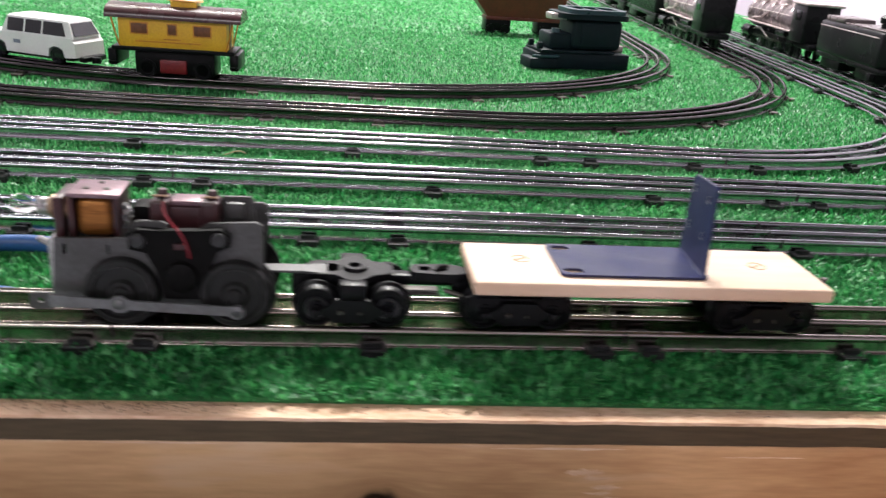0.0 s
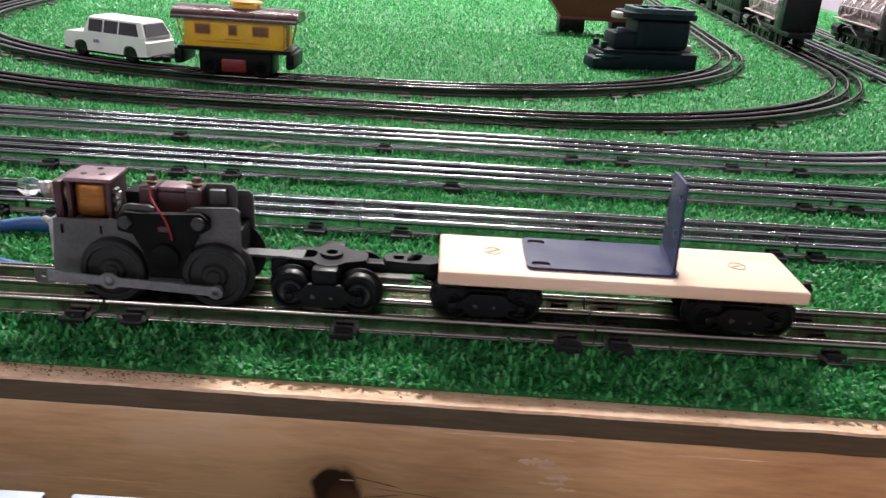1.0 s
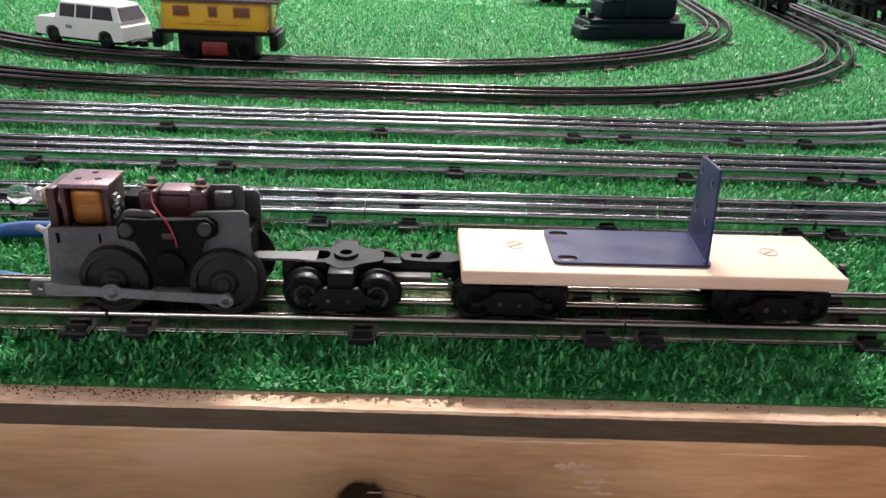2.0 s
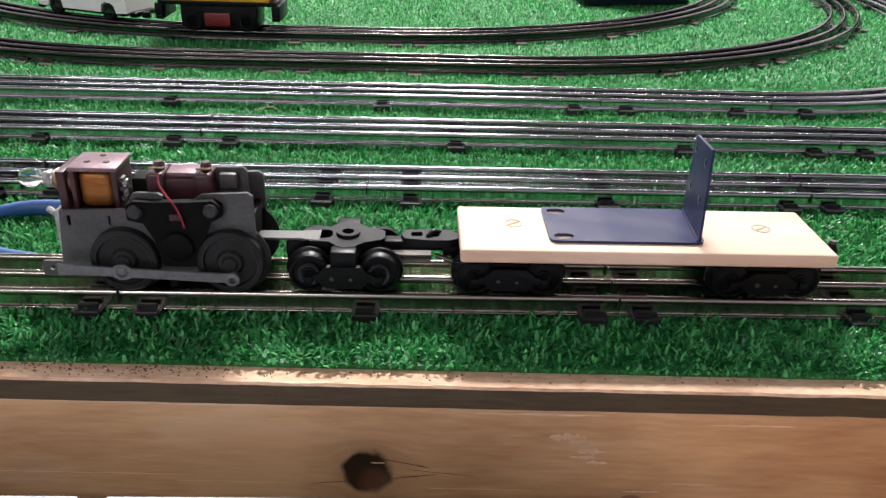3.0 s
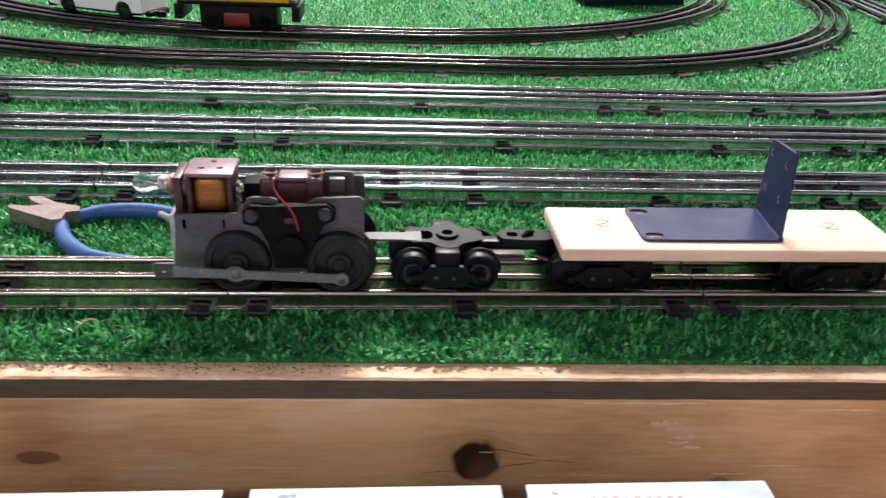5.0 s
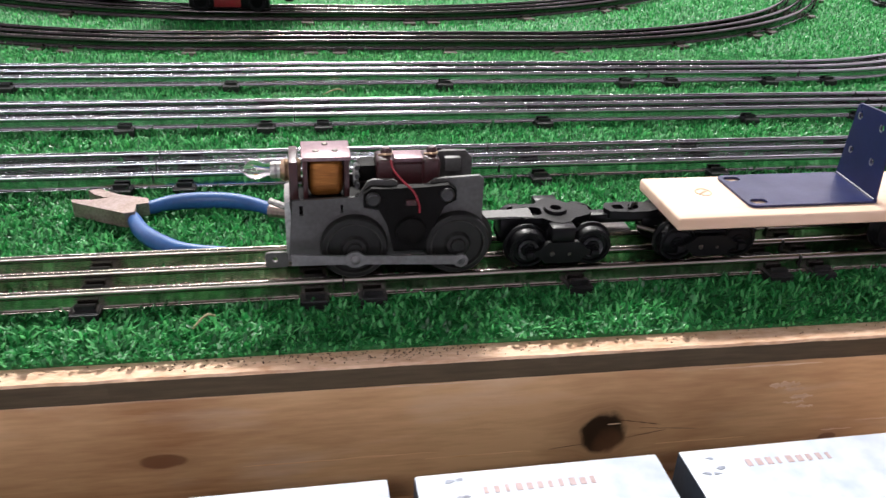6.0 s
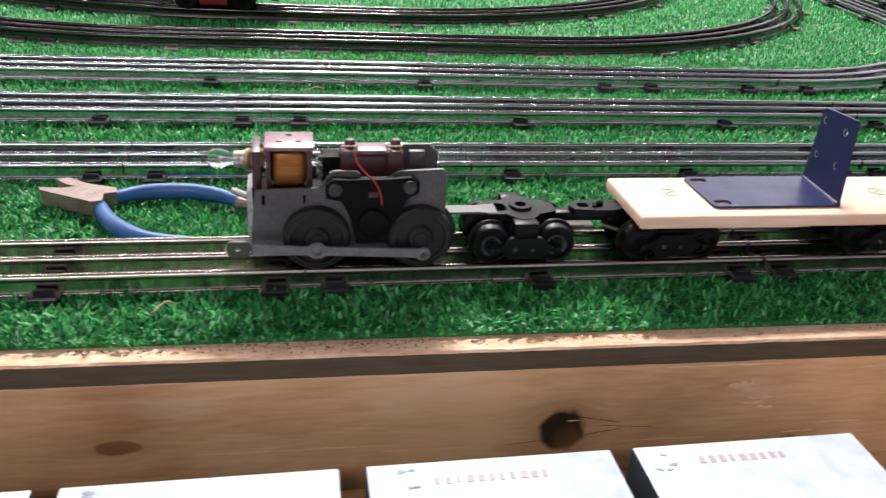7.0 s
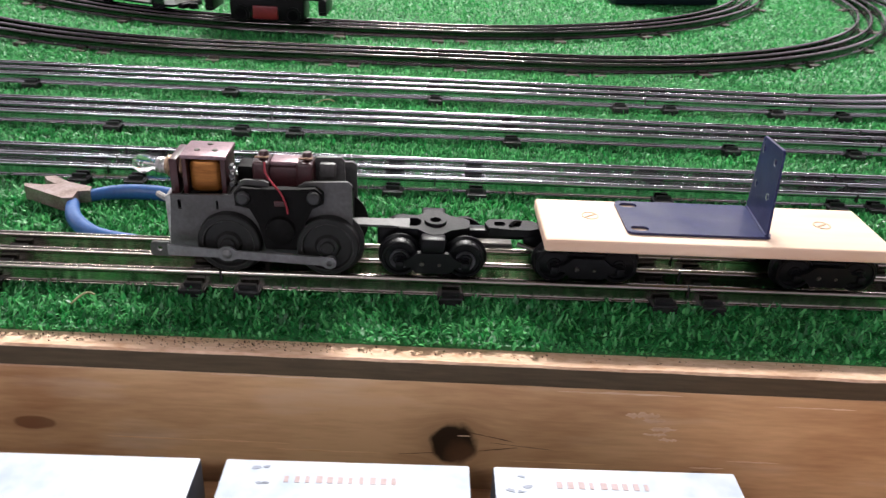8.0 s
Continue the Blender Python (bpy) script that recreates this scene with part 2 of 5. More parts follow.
CAB_ROOF = surface("dark_maroon_roof_paint", (0.075, 0.03, 0.035), 0.28, dark=(0.04, 0.016, 0.018), big=50, small=600, bump=0.05)
CAB_PRINT = surface("brown_window_print", (0.20, 0.07, 0.03), 0.4, bump=0)
ORANGE_PRINT = surface("orange_print", (0.70, 0.27, 0.02), 0.4, bump=0)
RED_PAINT = surface("red_paint", (0.20, 0.012, 0.016), 0.4, bump=0.03)
WHITE_PAINT = surface("white_toy_paint", (0.80, 0.79, 0.78), 0.35, dark=(0.70, 0.69, 0.68), big=40, small=500, bump=0.03)
DARK_WINDOW = surface("dark_window_plastic", (0.012, 0.013, 0.015), 0.15, bump=0)
TEAL_CAST = surface("dark_teal_casting", (0.005, 0.014, 0.018), 0.5, 0.0, dark=(0.004, 0.010, 0.013), big=50, small=500, bump=0.1, spec=0.15)
TEAL_TOP = surface("lighter_teal_roof", (0.016, 0.042, 0.048), 0.3, 0.2, dark=(0.02, 0.06, 0.07), big=50, small=500, bump=0.1)
OXIDE = surface("oxide_brown_plastic", (0.15, 0.020, 0.015), 0.42, dark=(0.08, 0.012, 0.010), big=40, small=400, bump=0.06)
LOCO_BLACK = surface("smoky_black_locomotive_paint", (0.013, 0.013, 0.015), 0.3, 0.1, dark=(0.007, 0.007, 0.008), big=30, small=400, bump=0.15, spec=0.2)
# these two pale tones paint lamp highlights on black tops, along with dust
LOCO_DUST_SHEEN = surface("dusty_boiler_sheen", (0.20, 0.16, 0.165), 0.3, 0.3, dark=(0.06, 0.048, 0.05), big=40, small=300, bump=0.15)
LOCO_GREY = surface("dusty_highlight_grey", (0.62, 0.53, 0.53), 0.35, 0.3, dark=(0.26, 0.20, 0.20), big=40, small=300, bump=0.15)
WALL_PAINT = surface("lavender_grey_wall_paint", (0.56, 0.51, 0.58), 0.8, dark=(0.50, 0.46, 0.53), big=2, small=60, bump=0.1)
CEILING_PAINT = surface("low_bounce_ceiling_grey", (0.13, 0.125, 0.125), 0.85, dark=(0.10, 0.10, 0.10), big=2, small=80, bump=0.1)
CONCRETE = surface("grey_concrete", (0.20, 0.19, 0.185), 0.8, dark=(0.13, 0.13, 0.125), big=3, small=60, bump=0.3)
CHECK = surface("dark_grain_check", (0.10, 0.040, 0.018), 0.6, dark=(0.05, 0.02, 0.01), bump=0)
GOUGE = surface("bare_gouged_pine", (0.86, 0.65, 0.47), 0.5, dark=(0.62, 0.40, 0.24), big=80, small=600, stretch=(0.2, 1, 1), bump=0.3)
SOFT_GRAIN = surface("pale_grain_pine", (0.80, 0.52, 0.30), 0.45, dark=(0.66, 0.38, 0.18), big=80, small=600, stretch=(0.2, 1, 1), bump=0.2)
STRAW = surface("dry_straw", (0.45, 0.42, 0.22), 0.7, bump=0)
LAMP_BODY = surface("white_lamp_housing", (0.75, 0.75, 0.75), 0.5, bump=0)
TUBE = glow("lit_tube", (1.0, 0.97, 0.94), 6.0)


# ---- mesh helpers ----
def part(name, bm, material, parent=None, label="", smooth=True):
    me = bpy.data.meshes.new(name)
    bm.normal_update()
    bm.to_mesh(me)
    bm.free()
    me.materials.append(material)
    if smooth:
        for p in me.polygons:
            p.use_smooth = True
        me.set_sharp_from_angle(angle=radians(35))
    ob = new(name, me)
    if parent:
        ob.parent = parent
    if label:
        ob["label"] = label
    return ob


def thing(name, m, label, category, group="", kind=""):
    ob = new(name)
    ob.matrix_world = m
    ob.empty_display_size = 0.01
    return tagged(ob, label, category, group, kind)


def box(x0, x1, y0, y1, z0, z1, bevel=0.0, bm=None, seg=2):
    bm = bm or bmesh.new()
    made = bmesh.ops.create_cube(bm, size=1)["verts"]
    for v in made:
        v.co = Vector((x0 + (v.co.x + 0.5) * (x1 - x0), y0 + (v.co.y + 0.5) * (y1 - y0), z0 + (v.co.z + 0.5) * (z1 - z0)))
    if bevel:
        edges = list({e for v in made for e in v.link_edges})
        bmesh.ops.bevel(bm, geom=edges, offset=bevel, segments=seg, affect="EDGES", profile=0.5)
    return bm


def lathe(profile, m=Matrix(), seg=24, bm=None, ring=False):
    """A turned body about its own z: profile rows are (radius, height)."""
    bm = bm or bmesh.new()
    rings = []
    for r, z in profile:
        if r < 1e-6:
            rings.append([bm.verts.new(m @ Vector((0, 0, z)))])
        else:
            rings.append([bm.verts.new(m @ Vector((r * math.cos(2 * math.pi * i / seg), r * math.sin(2 * math.pi * i / seg), z))) for i in range(seg)])
    for a, b in zip(rings, rings[1:] + (rings[:1] if ring else [])):
        for i in range(seg):
            j = (i + 1) % seg
            vs = [a[i % len(a)], a[j % len(a)], b[j % len(b)], b[i % len(b)]]
            vs = list(dict.fromkeys(vs))
            if len(vs) > 2:
                bm.faces.new(vs)
    for loop, flip in ((rings[0], True), (rings[-1], False)):
        if len(loop) > 2 and not ring:
            bm.faces.new(loop[::-1] if flip else loop)
    bmesh.ops.recalc_face_normals(bm, faces=bm.faces)
    return bm


def plate(outline, thick, m=Matrix(), holes=(), bevel=0.0, bm=None):
    """A flat plate in its own xy plane, thick along z, with holes."""
    bm = bm or bmesh.new()
    edges = []
    for loop in (outline, *holes):
        vs = [bm.verts.new(m @ Vector((x, y, 0))) for x, y in loop]
        edges += [bm.edges.new((vs[i], vs[(i + 1) % len(vs)])) for i in range(len(vs))]
    made = bmesh.ops.triangle_fill(bm, use_beauty=True, use_dissolve=False, edges=edges)
    faces = [g for g in made["geom"] if isinstance(g, bmesh.types.BMFace)]
    ext = bmesh.ops.extrude_face_region(bm, geom=faces)
    up = m.to_3x3() @ Vector((0, 0, thick))
    bmesh.ops.translate(bm, vec=up, verts=[g for g in ext["geom"] if isinstance(g, bmesh.types.BMVert)])
    bmesh.ops.recalc_face_normals(bm, faces=bm.faces)
    return bm


def rounded(x0, x1, y0, y1, r, n=5):
    pts = []
    for cx, cy, a in ((x1 - r, y1 - r, 0), (x0 + r, y1 - r, 90), (x0 + r, y0 + r, 180), (x1 - r, y0 + r, 270)):
        pts += [(cx + r * math.cos(radians(a + 90 * i / n)), cy + r * math.sin(radians(a + 90 * i / n))) for i in range(n + 1)]
    return pts


def disc(x, y, r, n=14):
    return [(x + r * math.cos(2 * math.pi * i / n), y + r * math.sin(2 * math.pi * i / n)) for i in range(n)]


def tube(points, radius, seg=10, bm=None, flat=1.0):
    """A round bar along points; radius may be one value or one for each point."""
    bm = bm or bmesh.new()
    pts = [Vector(p) for p in points]
    rad = radius if isinstance(radius, (list, tuple)) else [radius] * len(pts)
    rings = []
    for i, p in enumerate(pts):
        d = (pts[min(i + 1, len(pts) - 1)] - pts[max(i - 1, 0)]).normalized()
        side = d.cross(Vector((0, 0, 1)))
        side = side.normalized() if side.length > 1e-4 else Vector((1, 0, 0))
        up = side.cross(d)
        rings.append([bm.verts.new(p + rad[i] * (side * math.cos(2 * math.pi * k / seg) + flat * up * math.sin(2 * math.pi * k / seg))) for k in range(seg)])
    for a, b in zip(rings, rings[1:]):
        for k in range(seg):
            bm.faces.new([a[k], a[(k + 1) % seg], b[(k + 1) % seg], b[k]])
    bm.faces.new(rings[0][::-1])
    bm.faces.new(rings[-1])
    bmesh.ops.recalc_face_normals(bm, faces=bm.faces)
    return bm


def smooth_path(points, n=6):
    """A gliding line through the given points."""
    p = [Vector(q) for q in points]
    p = [2 * p[0] - p[1]] + p + [2 * p[-1] - p[-2]]
    out = []
    for i in range(1, len(p) - 2):
        for k in range(n):
            t = k / n
            out.append(0.5 * (2 * p[i] + (p[i + 1] - p[i - 1]) * t + (2 * p[i - 1] - 5 * p[i] + 4 * p[i + 1] - p[i + 2]) * t * t
                              + (3 * p[i] - p[i - 1] - 3 * p[i + 1] + p[i + 2]) * t ** 3))
    return out + [p[-2]]


TO_FRONT = pose(0, 0, 0, 90, 0, 0)  # lays a plate's own y upright and its thickness towards -y

# ---- the room ----
FLOOR_Z, CEIL_Z = -0.95, 2.78
tagged(part("floor", box(-2.2, 2.2, -2.2, 5.0, FLOOR_Z - 0.1, FLOOR_Z), CONCRETE), "grey concrete floor under the layout table", "floor", kind="structure")
# unseen ceiling, darkened to weaken its reflection in the rails and its bounce
tagged(part("ceiling", box(-2.2, 2.2, -2.2, 5.0, CEIL_Z, CEIL_Z + 0.1), CEILING_PAINT), "plain unseen ceiling, dark grey to hold down bounced light", "ceiling", kind="structure")
for wall_name, dims in (("wall_north", (-2.2, 2.2, 5.0, 5.1)), ("wall_south", (-2.2, 2.2, -2.3, -2.2)), ("wall_east", (2.2, 2.3, -2.2, 5.0)), ("wall_west", (-2.3, -2.2, -2.2, 5.0))):
    tagged(part(wall_name, box(*dims, FLOOR_Z, CEIL_Z), WALL_PAINT), "plain lavender grey painted room wall", "wall", kind="structure")
def lamp_fixture(m, size, name, label):
    lamp = thing(name, m, label, "lamp", "room lamps")
    part("housing", box(-size / 2 - 0.03, size / 2 + 0.03, -0.16, 0.16, -0.03, 0.0, 0.006), LAMP_BODY, lamp)
    for off in (-0.08, 0.08):
        part("tube", tube([(-size / 2, off, -0.046), (size / 2, off, -0.046)], 0.013), TUBE, lamp)


for lx, ly, lz, lsx, lsy, _ in LAMPS:
    lamp_fixture(pose(lx, ly, CEIL_Z), lsx, "ceiling_lamp", "long white ceiling lamp with lit tubes")
# housing and tubes for the added fill that brightens beam and train fronts
lamp_fixture(pose(FILL_LAMP[0], -2.2, FILL_LAMP[2], 90, 0, 0), FILL_LAMP[3], "fill_lamp", "added fill lamp behind the camera with two lit tubes")

# ---- the layout table, its edge turned a little against the tracks ----
EDGE = pose(0, -0.0628, 0, 0, 0, -1.0)
X0, X1, Y1 = -2.0, 1.24, 4.4
table = thing("layout_table", EDGE, "wooden layout table with plywood top and stained pine edge beam", "table")
part("tabletop", box(X0, X1, 0.0015, Y1, -0.0143, -0.0040, 0.0007), PLY_TOP, table, "bare plywood top with a rough sawn edge")


def ragged_edge():
    """The sawn front edge of the plywood: a strip whose upper arris is torn and wavy."""
    bm = bmesh.new()
    rows = []
    n = 700
    for i in range(n + 1):
        x = -0.75 + 1.6 * i / n
        a = noise.noise((x * 60, 0, 0)) * 0.0006 + noise.noise((x * 240, 3, 0)) * 0.0003
        b = noise.noise((x * 45, 9, 0)) * 0.0005 + noise.noise((x * 300, 5, 0)) * 0.0001
        rows.append([bm.verts.new(c) for c in ((x, 0.0150, -0.0030), (x, 0.0050 - a, -0.0029 + b * 0.3), (x, 0.0010 + a, -0.0030 + b * 0.6), (x, 0.0, -0.0040 + b), (x, 0.0, -0.0143 + b * 0.7), (x, 0.004, -0.0145))])
    for p, q in zip(rows, rows[1:]):
        for k in range(5):
            bm.faces.new([p[k], p[k + 1], q[k + 1], q[k]])
    bmesh.ops.recalc_face_normals(bm, faces=bm.faces)
    return bm


# front face darker and browner than the bare top
edge = part("sawn_edge", ragged_edge(), PLY_EDGE, table, "dark sawn plywood edge")
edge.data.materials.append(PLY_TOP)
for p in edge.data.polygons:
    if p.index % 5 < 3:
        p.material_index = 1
part("edge_beam", box(X0, X1, 0.0008, 0.038, -0.104, -0.0148, 0.0014, seg=3), PINE, table, "reddish stained pine beam with dark knots")
# pale gouges in the beam's face, torn along the grain
def gouge(gx, gz, gw, gh, seed, name="gouge", material=GOUGE, label="pale gouge in the wood", slope=0.0):
    rng = random.Random(seed)
    upper, lower = [], []
    for k in range(13):
        u = -1 + k / 6
        body = (1 - u * u) ** 0.5
        upper.append((gx + gw * u, gz + slope * gw * u + gh * (body * rng.uniform(0.15, 1.1) + 0.04)))
        lower.append((gx + gw * u, gz + slope * gw * u - gh * (body * rng.uniform(0.15, 1.1) + 0.04)))
    part(name, plate(upper + lower[::-1], 0.00015, pose(0, 0.00085, 0) @ pose(0, 0, 0, 90, 0, 0)), material, table, label, smooth=False)


for row in ((0.1130, -0.0298, 0.0085, 0.0026, 1), (0.1190, -0.0326, 0.0055, 0.0017, 6), (0.1240, -0.0378, 0.0066, 0.0019, 2), (0.1205, -0.0410, 0.0060, 0.0012, 7), (0.1275, -0.0440, 0.0048, 0.0013, 8),
            (0.1000, -0.0172, 0.0300, 0.0007, 3), (0.1720, -0.0560, 0.0130, 0.0005, 4), (0.1500, -0.0610, 0.0090, 0.0006, 5), (0.1950, -0.0210, 0.0200, 0.0005, 9), (-0.0700, -0.0158, 0.0250, 0.0004, 10), (0.0270, -0.0468, 0.0034, 0.0005, 14)):
    gouge(*row)
for row in ((-0.1050, -0.0562, 0.0450, 0.0005, 11), (-0.0400, -0.0600, 0.0260, 0.0006, 12), (0.0750, -0.0615, 0.0240, 0.0004, 13)):
    gouge(*row, "pale_grain", SOFT_GRAIN, "pale streak along the grain")
# fine dark checks run out of the main knot
for row in ((0.0400, -0.0468, 0.0120, 0.00035, 21, -0.22), (0.0440, -0.0545, 0.0100, 0.00025, 22, 0.16), (0.0560, -0.0520, 0.0160, 0.00022, 23, -0.10), (0.0040, -0.0590, 0.0090, 0.00022, 24, 0.10)):
    gouge(*row[:5], "grain_check", CHECK, "fine dark check in the grain", row[5])
for lx in (X0 + 0.1, -0.9, X1 - 0.1):
    for ly in (0.09, Y1 - 0.1):
        part("leg", box(lx - 0.035, lx + 0.035, ly - 0.035, ly + 0.035, FLOOR_Z, -0.0145, 0.003), PINE, table)

turf = part("turf", box(X0, X1, 0.0120, Y1 - 0.1, -0.0029, -0.0004), TURF)
turf.matrix_world = EDGE
tagged(turf, "green artificial turf mat covering the tabletop", "turf", kind="structure")


# ---- tracks ----
def sweep(points, profile):
    """A profile of (across, up) drawn along a level path."""
    bm = bmesh.new()
    rings = []
    for i, p in enumerate(points):
        a, b = points[max(i - 1, 0)], points[min(i + 1, len(points) - 1)]
        d = Vector((b[0] - a[0], b[1] - a[1])).normalized()
        rings.append([bm.verts.new((p[0] - d.y * s, p[1] + d.x * s, h)) for s, h in profile])
    k = len(profile)
    for a, b in zip(rings, rings[1:]):
        for i in range(k):
            bm.faces.new([a[i], b[i], b[(i + 1) % k], a[(i + 1) % k]])
    bm.faces.new(rings[0])
    bm.faces.new(rings[-1][::-1])
    bmesh.ops.recalc_face_normals(bm, faces=bm.faces)
    return bm


def rail_profile(top, foot, head):
    """A hollow tinplate rail: round head, thin web, flat foot."""
    pts = [(head * math.cos(radians(a)), top - head + head * math.sin(radians(a))) for a in range(-56, 237, 18)]
    w, f, lip = head * 0.5, head * 1.45, 0.00045
    side = [(w, top - 1.9 * head), (w, foot + 0.0016), (w + 0.0003, foot + 2 * lip), (f - lip, foot + 2 * lip)]
    side += [(f - lip + lip * math.sin(radians(a)), foot + lip + lip * math.cos(radians(a))) for a in (20, 45, 70, 95, 130, 180)]
    return [(x, z) for x, z in side[::-1]] + pts + [(-x, z) for x, z in side]


def offset(points, s):
    out = []
    for i, p in enumerate(points):
        a, b = points[max(i - 1, 0)], points[min(i + 1, len(points) - 1)]
        d = Vector((b[0] - a[0], b[1] - a[1])).normalized()
        out.append((p[0] - d.y * s, p[1] + d.x * s))
    return out


def tie_mesh(material, half, wide, top, low):
    """A pressed steel sleeper: a shallow channel with turned-down ends and a clip under each rail."""
    bm = box(-wide / 2, wide / 2, -half, half, top - 0.0016, top, 0.0004, seg=1)
    for s in (-1, 1):
        box(s * wide / 2 - 0.0006, s * wide / 2 + 0.0006, -half + 0.0006, half - 0.0006, low, top - 0.0004, bm=bm)
        box(-wide / 2, wide / 2, s * half - 0.0008, s * half + 0.0008, low, top - 0.0004, bm=bm)
    for c in (-0.0175, 0.0, 0.0175):
        for s in (-1, 1):
            box(-wide * 0.36, wide * 0.36, c + s * 0.0042 - 0.0012, c + s * 0.0042 + 0.0012, top - 0.0002, top + 0.0021, bm=bm)
    me = bpy.data.meshes.new("tie")
    bm.to_mesh(me)
    bm.free()
    me.materials.append(material)
    return me


TIE_O = tie_mesh(TIE_BLACK, 0.0262, 0.0125, 0.0045, -0.001)
TIE_27 = tie_mesh(TIE_BROWN, 0.0305, 0.0130, 0.0034, -0.001)


def fine(path, step):
    """The same path with a point at least every step."""
    out = [path[0]]
    for a, b in zip(path, path[1:]):
        n = max(1, math.ceil(math.hypot(b[0] - a[0], b[1] - a[1]) / step))
        out += [(a[0] + (b[0] - a[0]) * i / n, a[1] + (b[1] - a[1]) * i / n) for i in range(1, n + 1)]
    return out


def track(label, path, ties, rail_mat, tie_me, lift=0.0, top=0.0125, foot=0.0026, head=0.0019):
    """ties: rows of (x, y, turn in degrees)."""
    path = fine(path, 0.03)
    ob = thing("railway_track", pose(0, 0, lift), label, "track", "three-rail toy train tracks")
    for s in (-0.0175, 0.0, 0.0175):
        part("rail", sweep(offset(path, s), rail_profile(top, foot, head)), rail_mat, ob)
    for x, y, turn in ties:
        t = new("tie", tie_me)
        t.parent = ob
        t.matrix_basis = pose(x, y, 0, 0, 0, turn)
    return ob


def joints(ob, y, xs, top):
    """Thin dark gaps where one length of rail meets the next, a sleeve on each rail."""
    for x in xs:
        for c in (-0.0175, 0.0, 0.0175):
            part("rail_joint", box(x - 0.0004, x + 0.0004, y + c - 0.0029, y + c + 0.0029, 0.0062, top + 0.0001, 0.0003, seg=1), TIE_BLACK, ob)


def along(path, step, start=0.0):
    """Places at even steps along a path, as rows of (x, y, turn)."""
    out, want, gone = [], start, 0.0
    for a, b in zip(path, path[1:]):
        size = math.hypot(b[0] - a[0], b[1] - a[1])
        while want <= gone + size:
            k = (want - gone) / size
            out.append((a[0] + k * (b[0] - a[0]), a[1] + k * (b[1] - a[1]), math.degrees(math.atan2(b[1] - a[1], b[0] - a[0]))))
            want += step
        gone += size
    return out


def straight(x0, x1, y, n=2):
    return [(x0 + (x1 - x0) * i / n, y) for i in range(n + 1)]


def bend(cx, cy, r, a0, a1, n=36):
    return [(cx + r * math.cos(radians(a0 + (a1 - a0) * i / n)), cy + r * math.sin(radians(a0 + (a1 - a0) * i / n))) for i in range(n + 1)]


Y_A, Y_B, Y_C, Y_D = 0.0087, 0.1455, 0.2500, 0.3500
track_a = track("worn tinplate three-rail straight track with black ties near the table edge", straight(-1.5, 1.15, Y_A),
      [(x, Y_A, 0) for x in (-1.07, -0.83, -0.59, -0.4575, -0.3555, -0.3275, -0.2180, -0.1140, -0.0860, 0.0186, 0.1300, 0.1555, 0.2630, 0.3725, 0.3985, 0.5050, 0.6150, 0.6410, 0.86, 1.1)],
      TIN_WORN, TIE_O)
track_b = track("shiny tinplate three-rail straight track with black ties on turf", straight(-1.5, 1.15, Y_B),
      [(x, Y_B, 0) for x in (-0.85, -0.62, -0.45, -0.42, -0.2250, -0.1880, -0.0180, 0.0380, 0.1640, 0.2830, 0.3110, 0.42, 0.53, 0.56, 0.68, 0.9)], TIN, TIE_O, 0.0005)
track_c = track("shiny tinplate three-rail straight track with black ties on turf", straight(-1.5, 1.15, Y_C),
      [(x, Y_C, 0) for x in (-0.85, -0.62, -0.415, -0.385, -0.2400, -0.1410, -0.0995, 0.0705, 0.2450, 0.3450, 0.3850, 0.49, 0.60, 0.64, 0.8)], TIN, TIE_O, 0.0012)
R_D = 0.365
path_d = straight(-1.5, 0.355, Y_D) + bend(0.355, Y_D + R_D, R_D, -90, -6)[1:]
ex, ey = path_d[-1]
path_d += [(ex + k * math.sin(radians(6)), ey + k * math.cos(radians(6))) for k in (0.6, 1.4, 2.4)]
track_d = track("shiny tinplate three-rail track that curves away round the table corner", path_d,
      [(x, Y_D, 0) for x in (-0.85, -0.66, -0.455, -0.3470, -0.1715, 0.0100, 0.1770, 0.2220, 0.3200)] + along(path_d, 0.105, 1.88), TIN, TIE_O, 0.0022)

path_g = offset(bend(0.355, Y_D + R_D, R_D, -90, -6)[20:] + path_d[-3:], -0.088)
track("shiny tinplate three-rail track beside the table's far edge", path_g, along(path_g, 0.105), TIN, TIE_O, 0.0022)


def loop_path(y0, r, right, left, far):
    """A stadium-shaped loop: front straight, two wide bends and long sides that run away."""
    p = [(left, y0)] + bend(right, y0 + r, r, -90, -6)
    ex, ey = p[-1]
    p += [(ex + k * math.sin(radians(6)), ey + k * math.cos(radians(6))) for k in (0.5, 1.0, far)]
    q = bend(left, y0 + r, r, -90, -174)
    ex, ey = q[-1]
    q += [(ex - k * math.sin(radians(6)), ey + k * math.cos(radians(6))) for k in (0.5, 1.0, far)]
    return q[:0:-1] + p


Y_E, Y_F = 0.4725, 0.6020
path_e = loop_path(Y_E, 0.547, 0.134, -0.227, 2.2)
path_f = loop_path(Y_F, 0.560, -0.006, -0.170, 2.2)


def loop_ties(path, near, fixed):
    """The ties picked out near the front, then even ones round the rest."""
    rest = [r for r in along(path, 0.108) if not (near[0] < r[0] < near[1] and r[1] < near[2])]
    return fixed + rest

for ob, y, xs in ((track_a, Y_A, (-0.1000, 0.1428, 0.3855)), (track_b, Y_B, (-0.2065, 0.0100, 0.2970)), (track_c, Y_C, (-0.1205, 0.3650)), (track_d, Y_D, (0.1995, 0.3500))):
    joints(ob, y, xs, 0.0125)


def on_bend(cx, cy, r, xs):
    out = []
    for x in xs:
        a = math.asin(max(-1, min(1, (x - cx) / r)))
        out.append((x, cy - r * math.cos(a), math.degrees(a)))
    return out


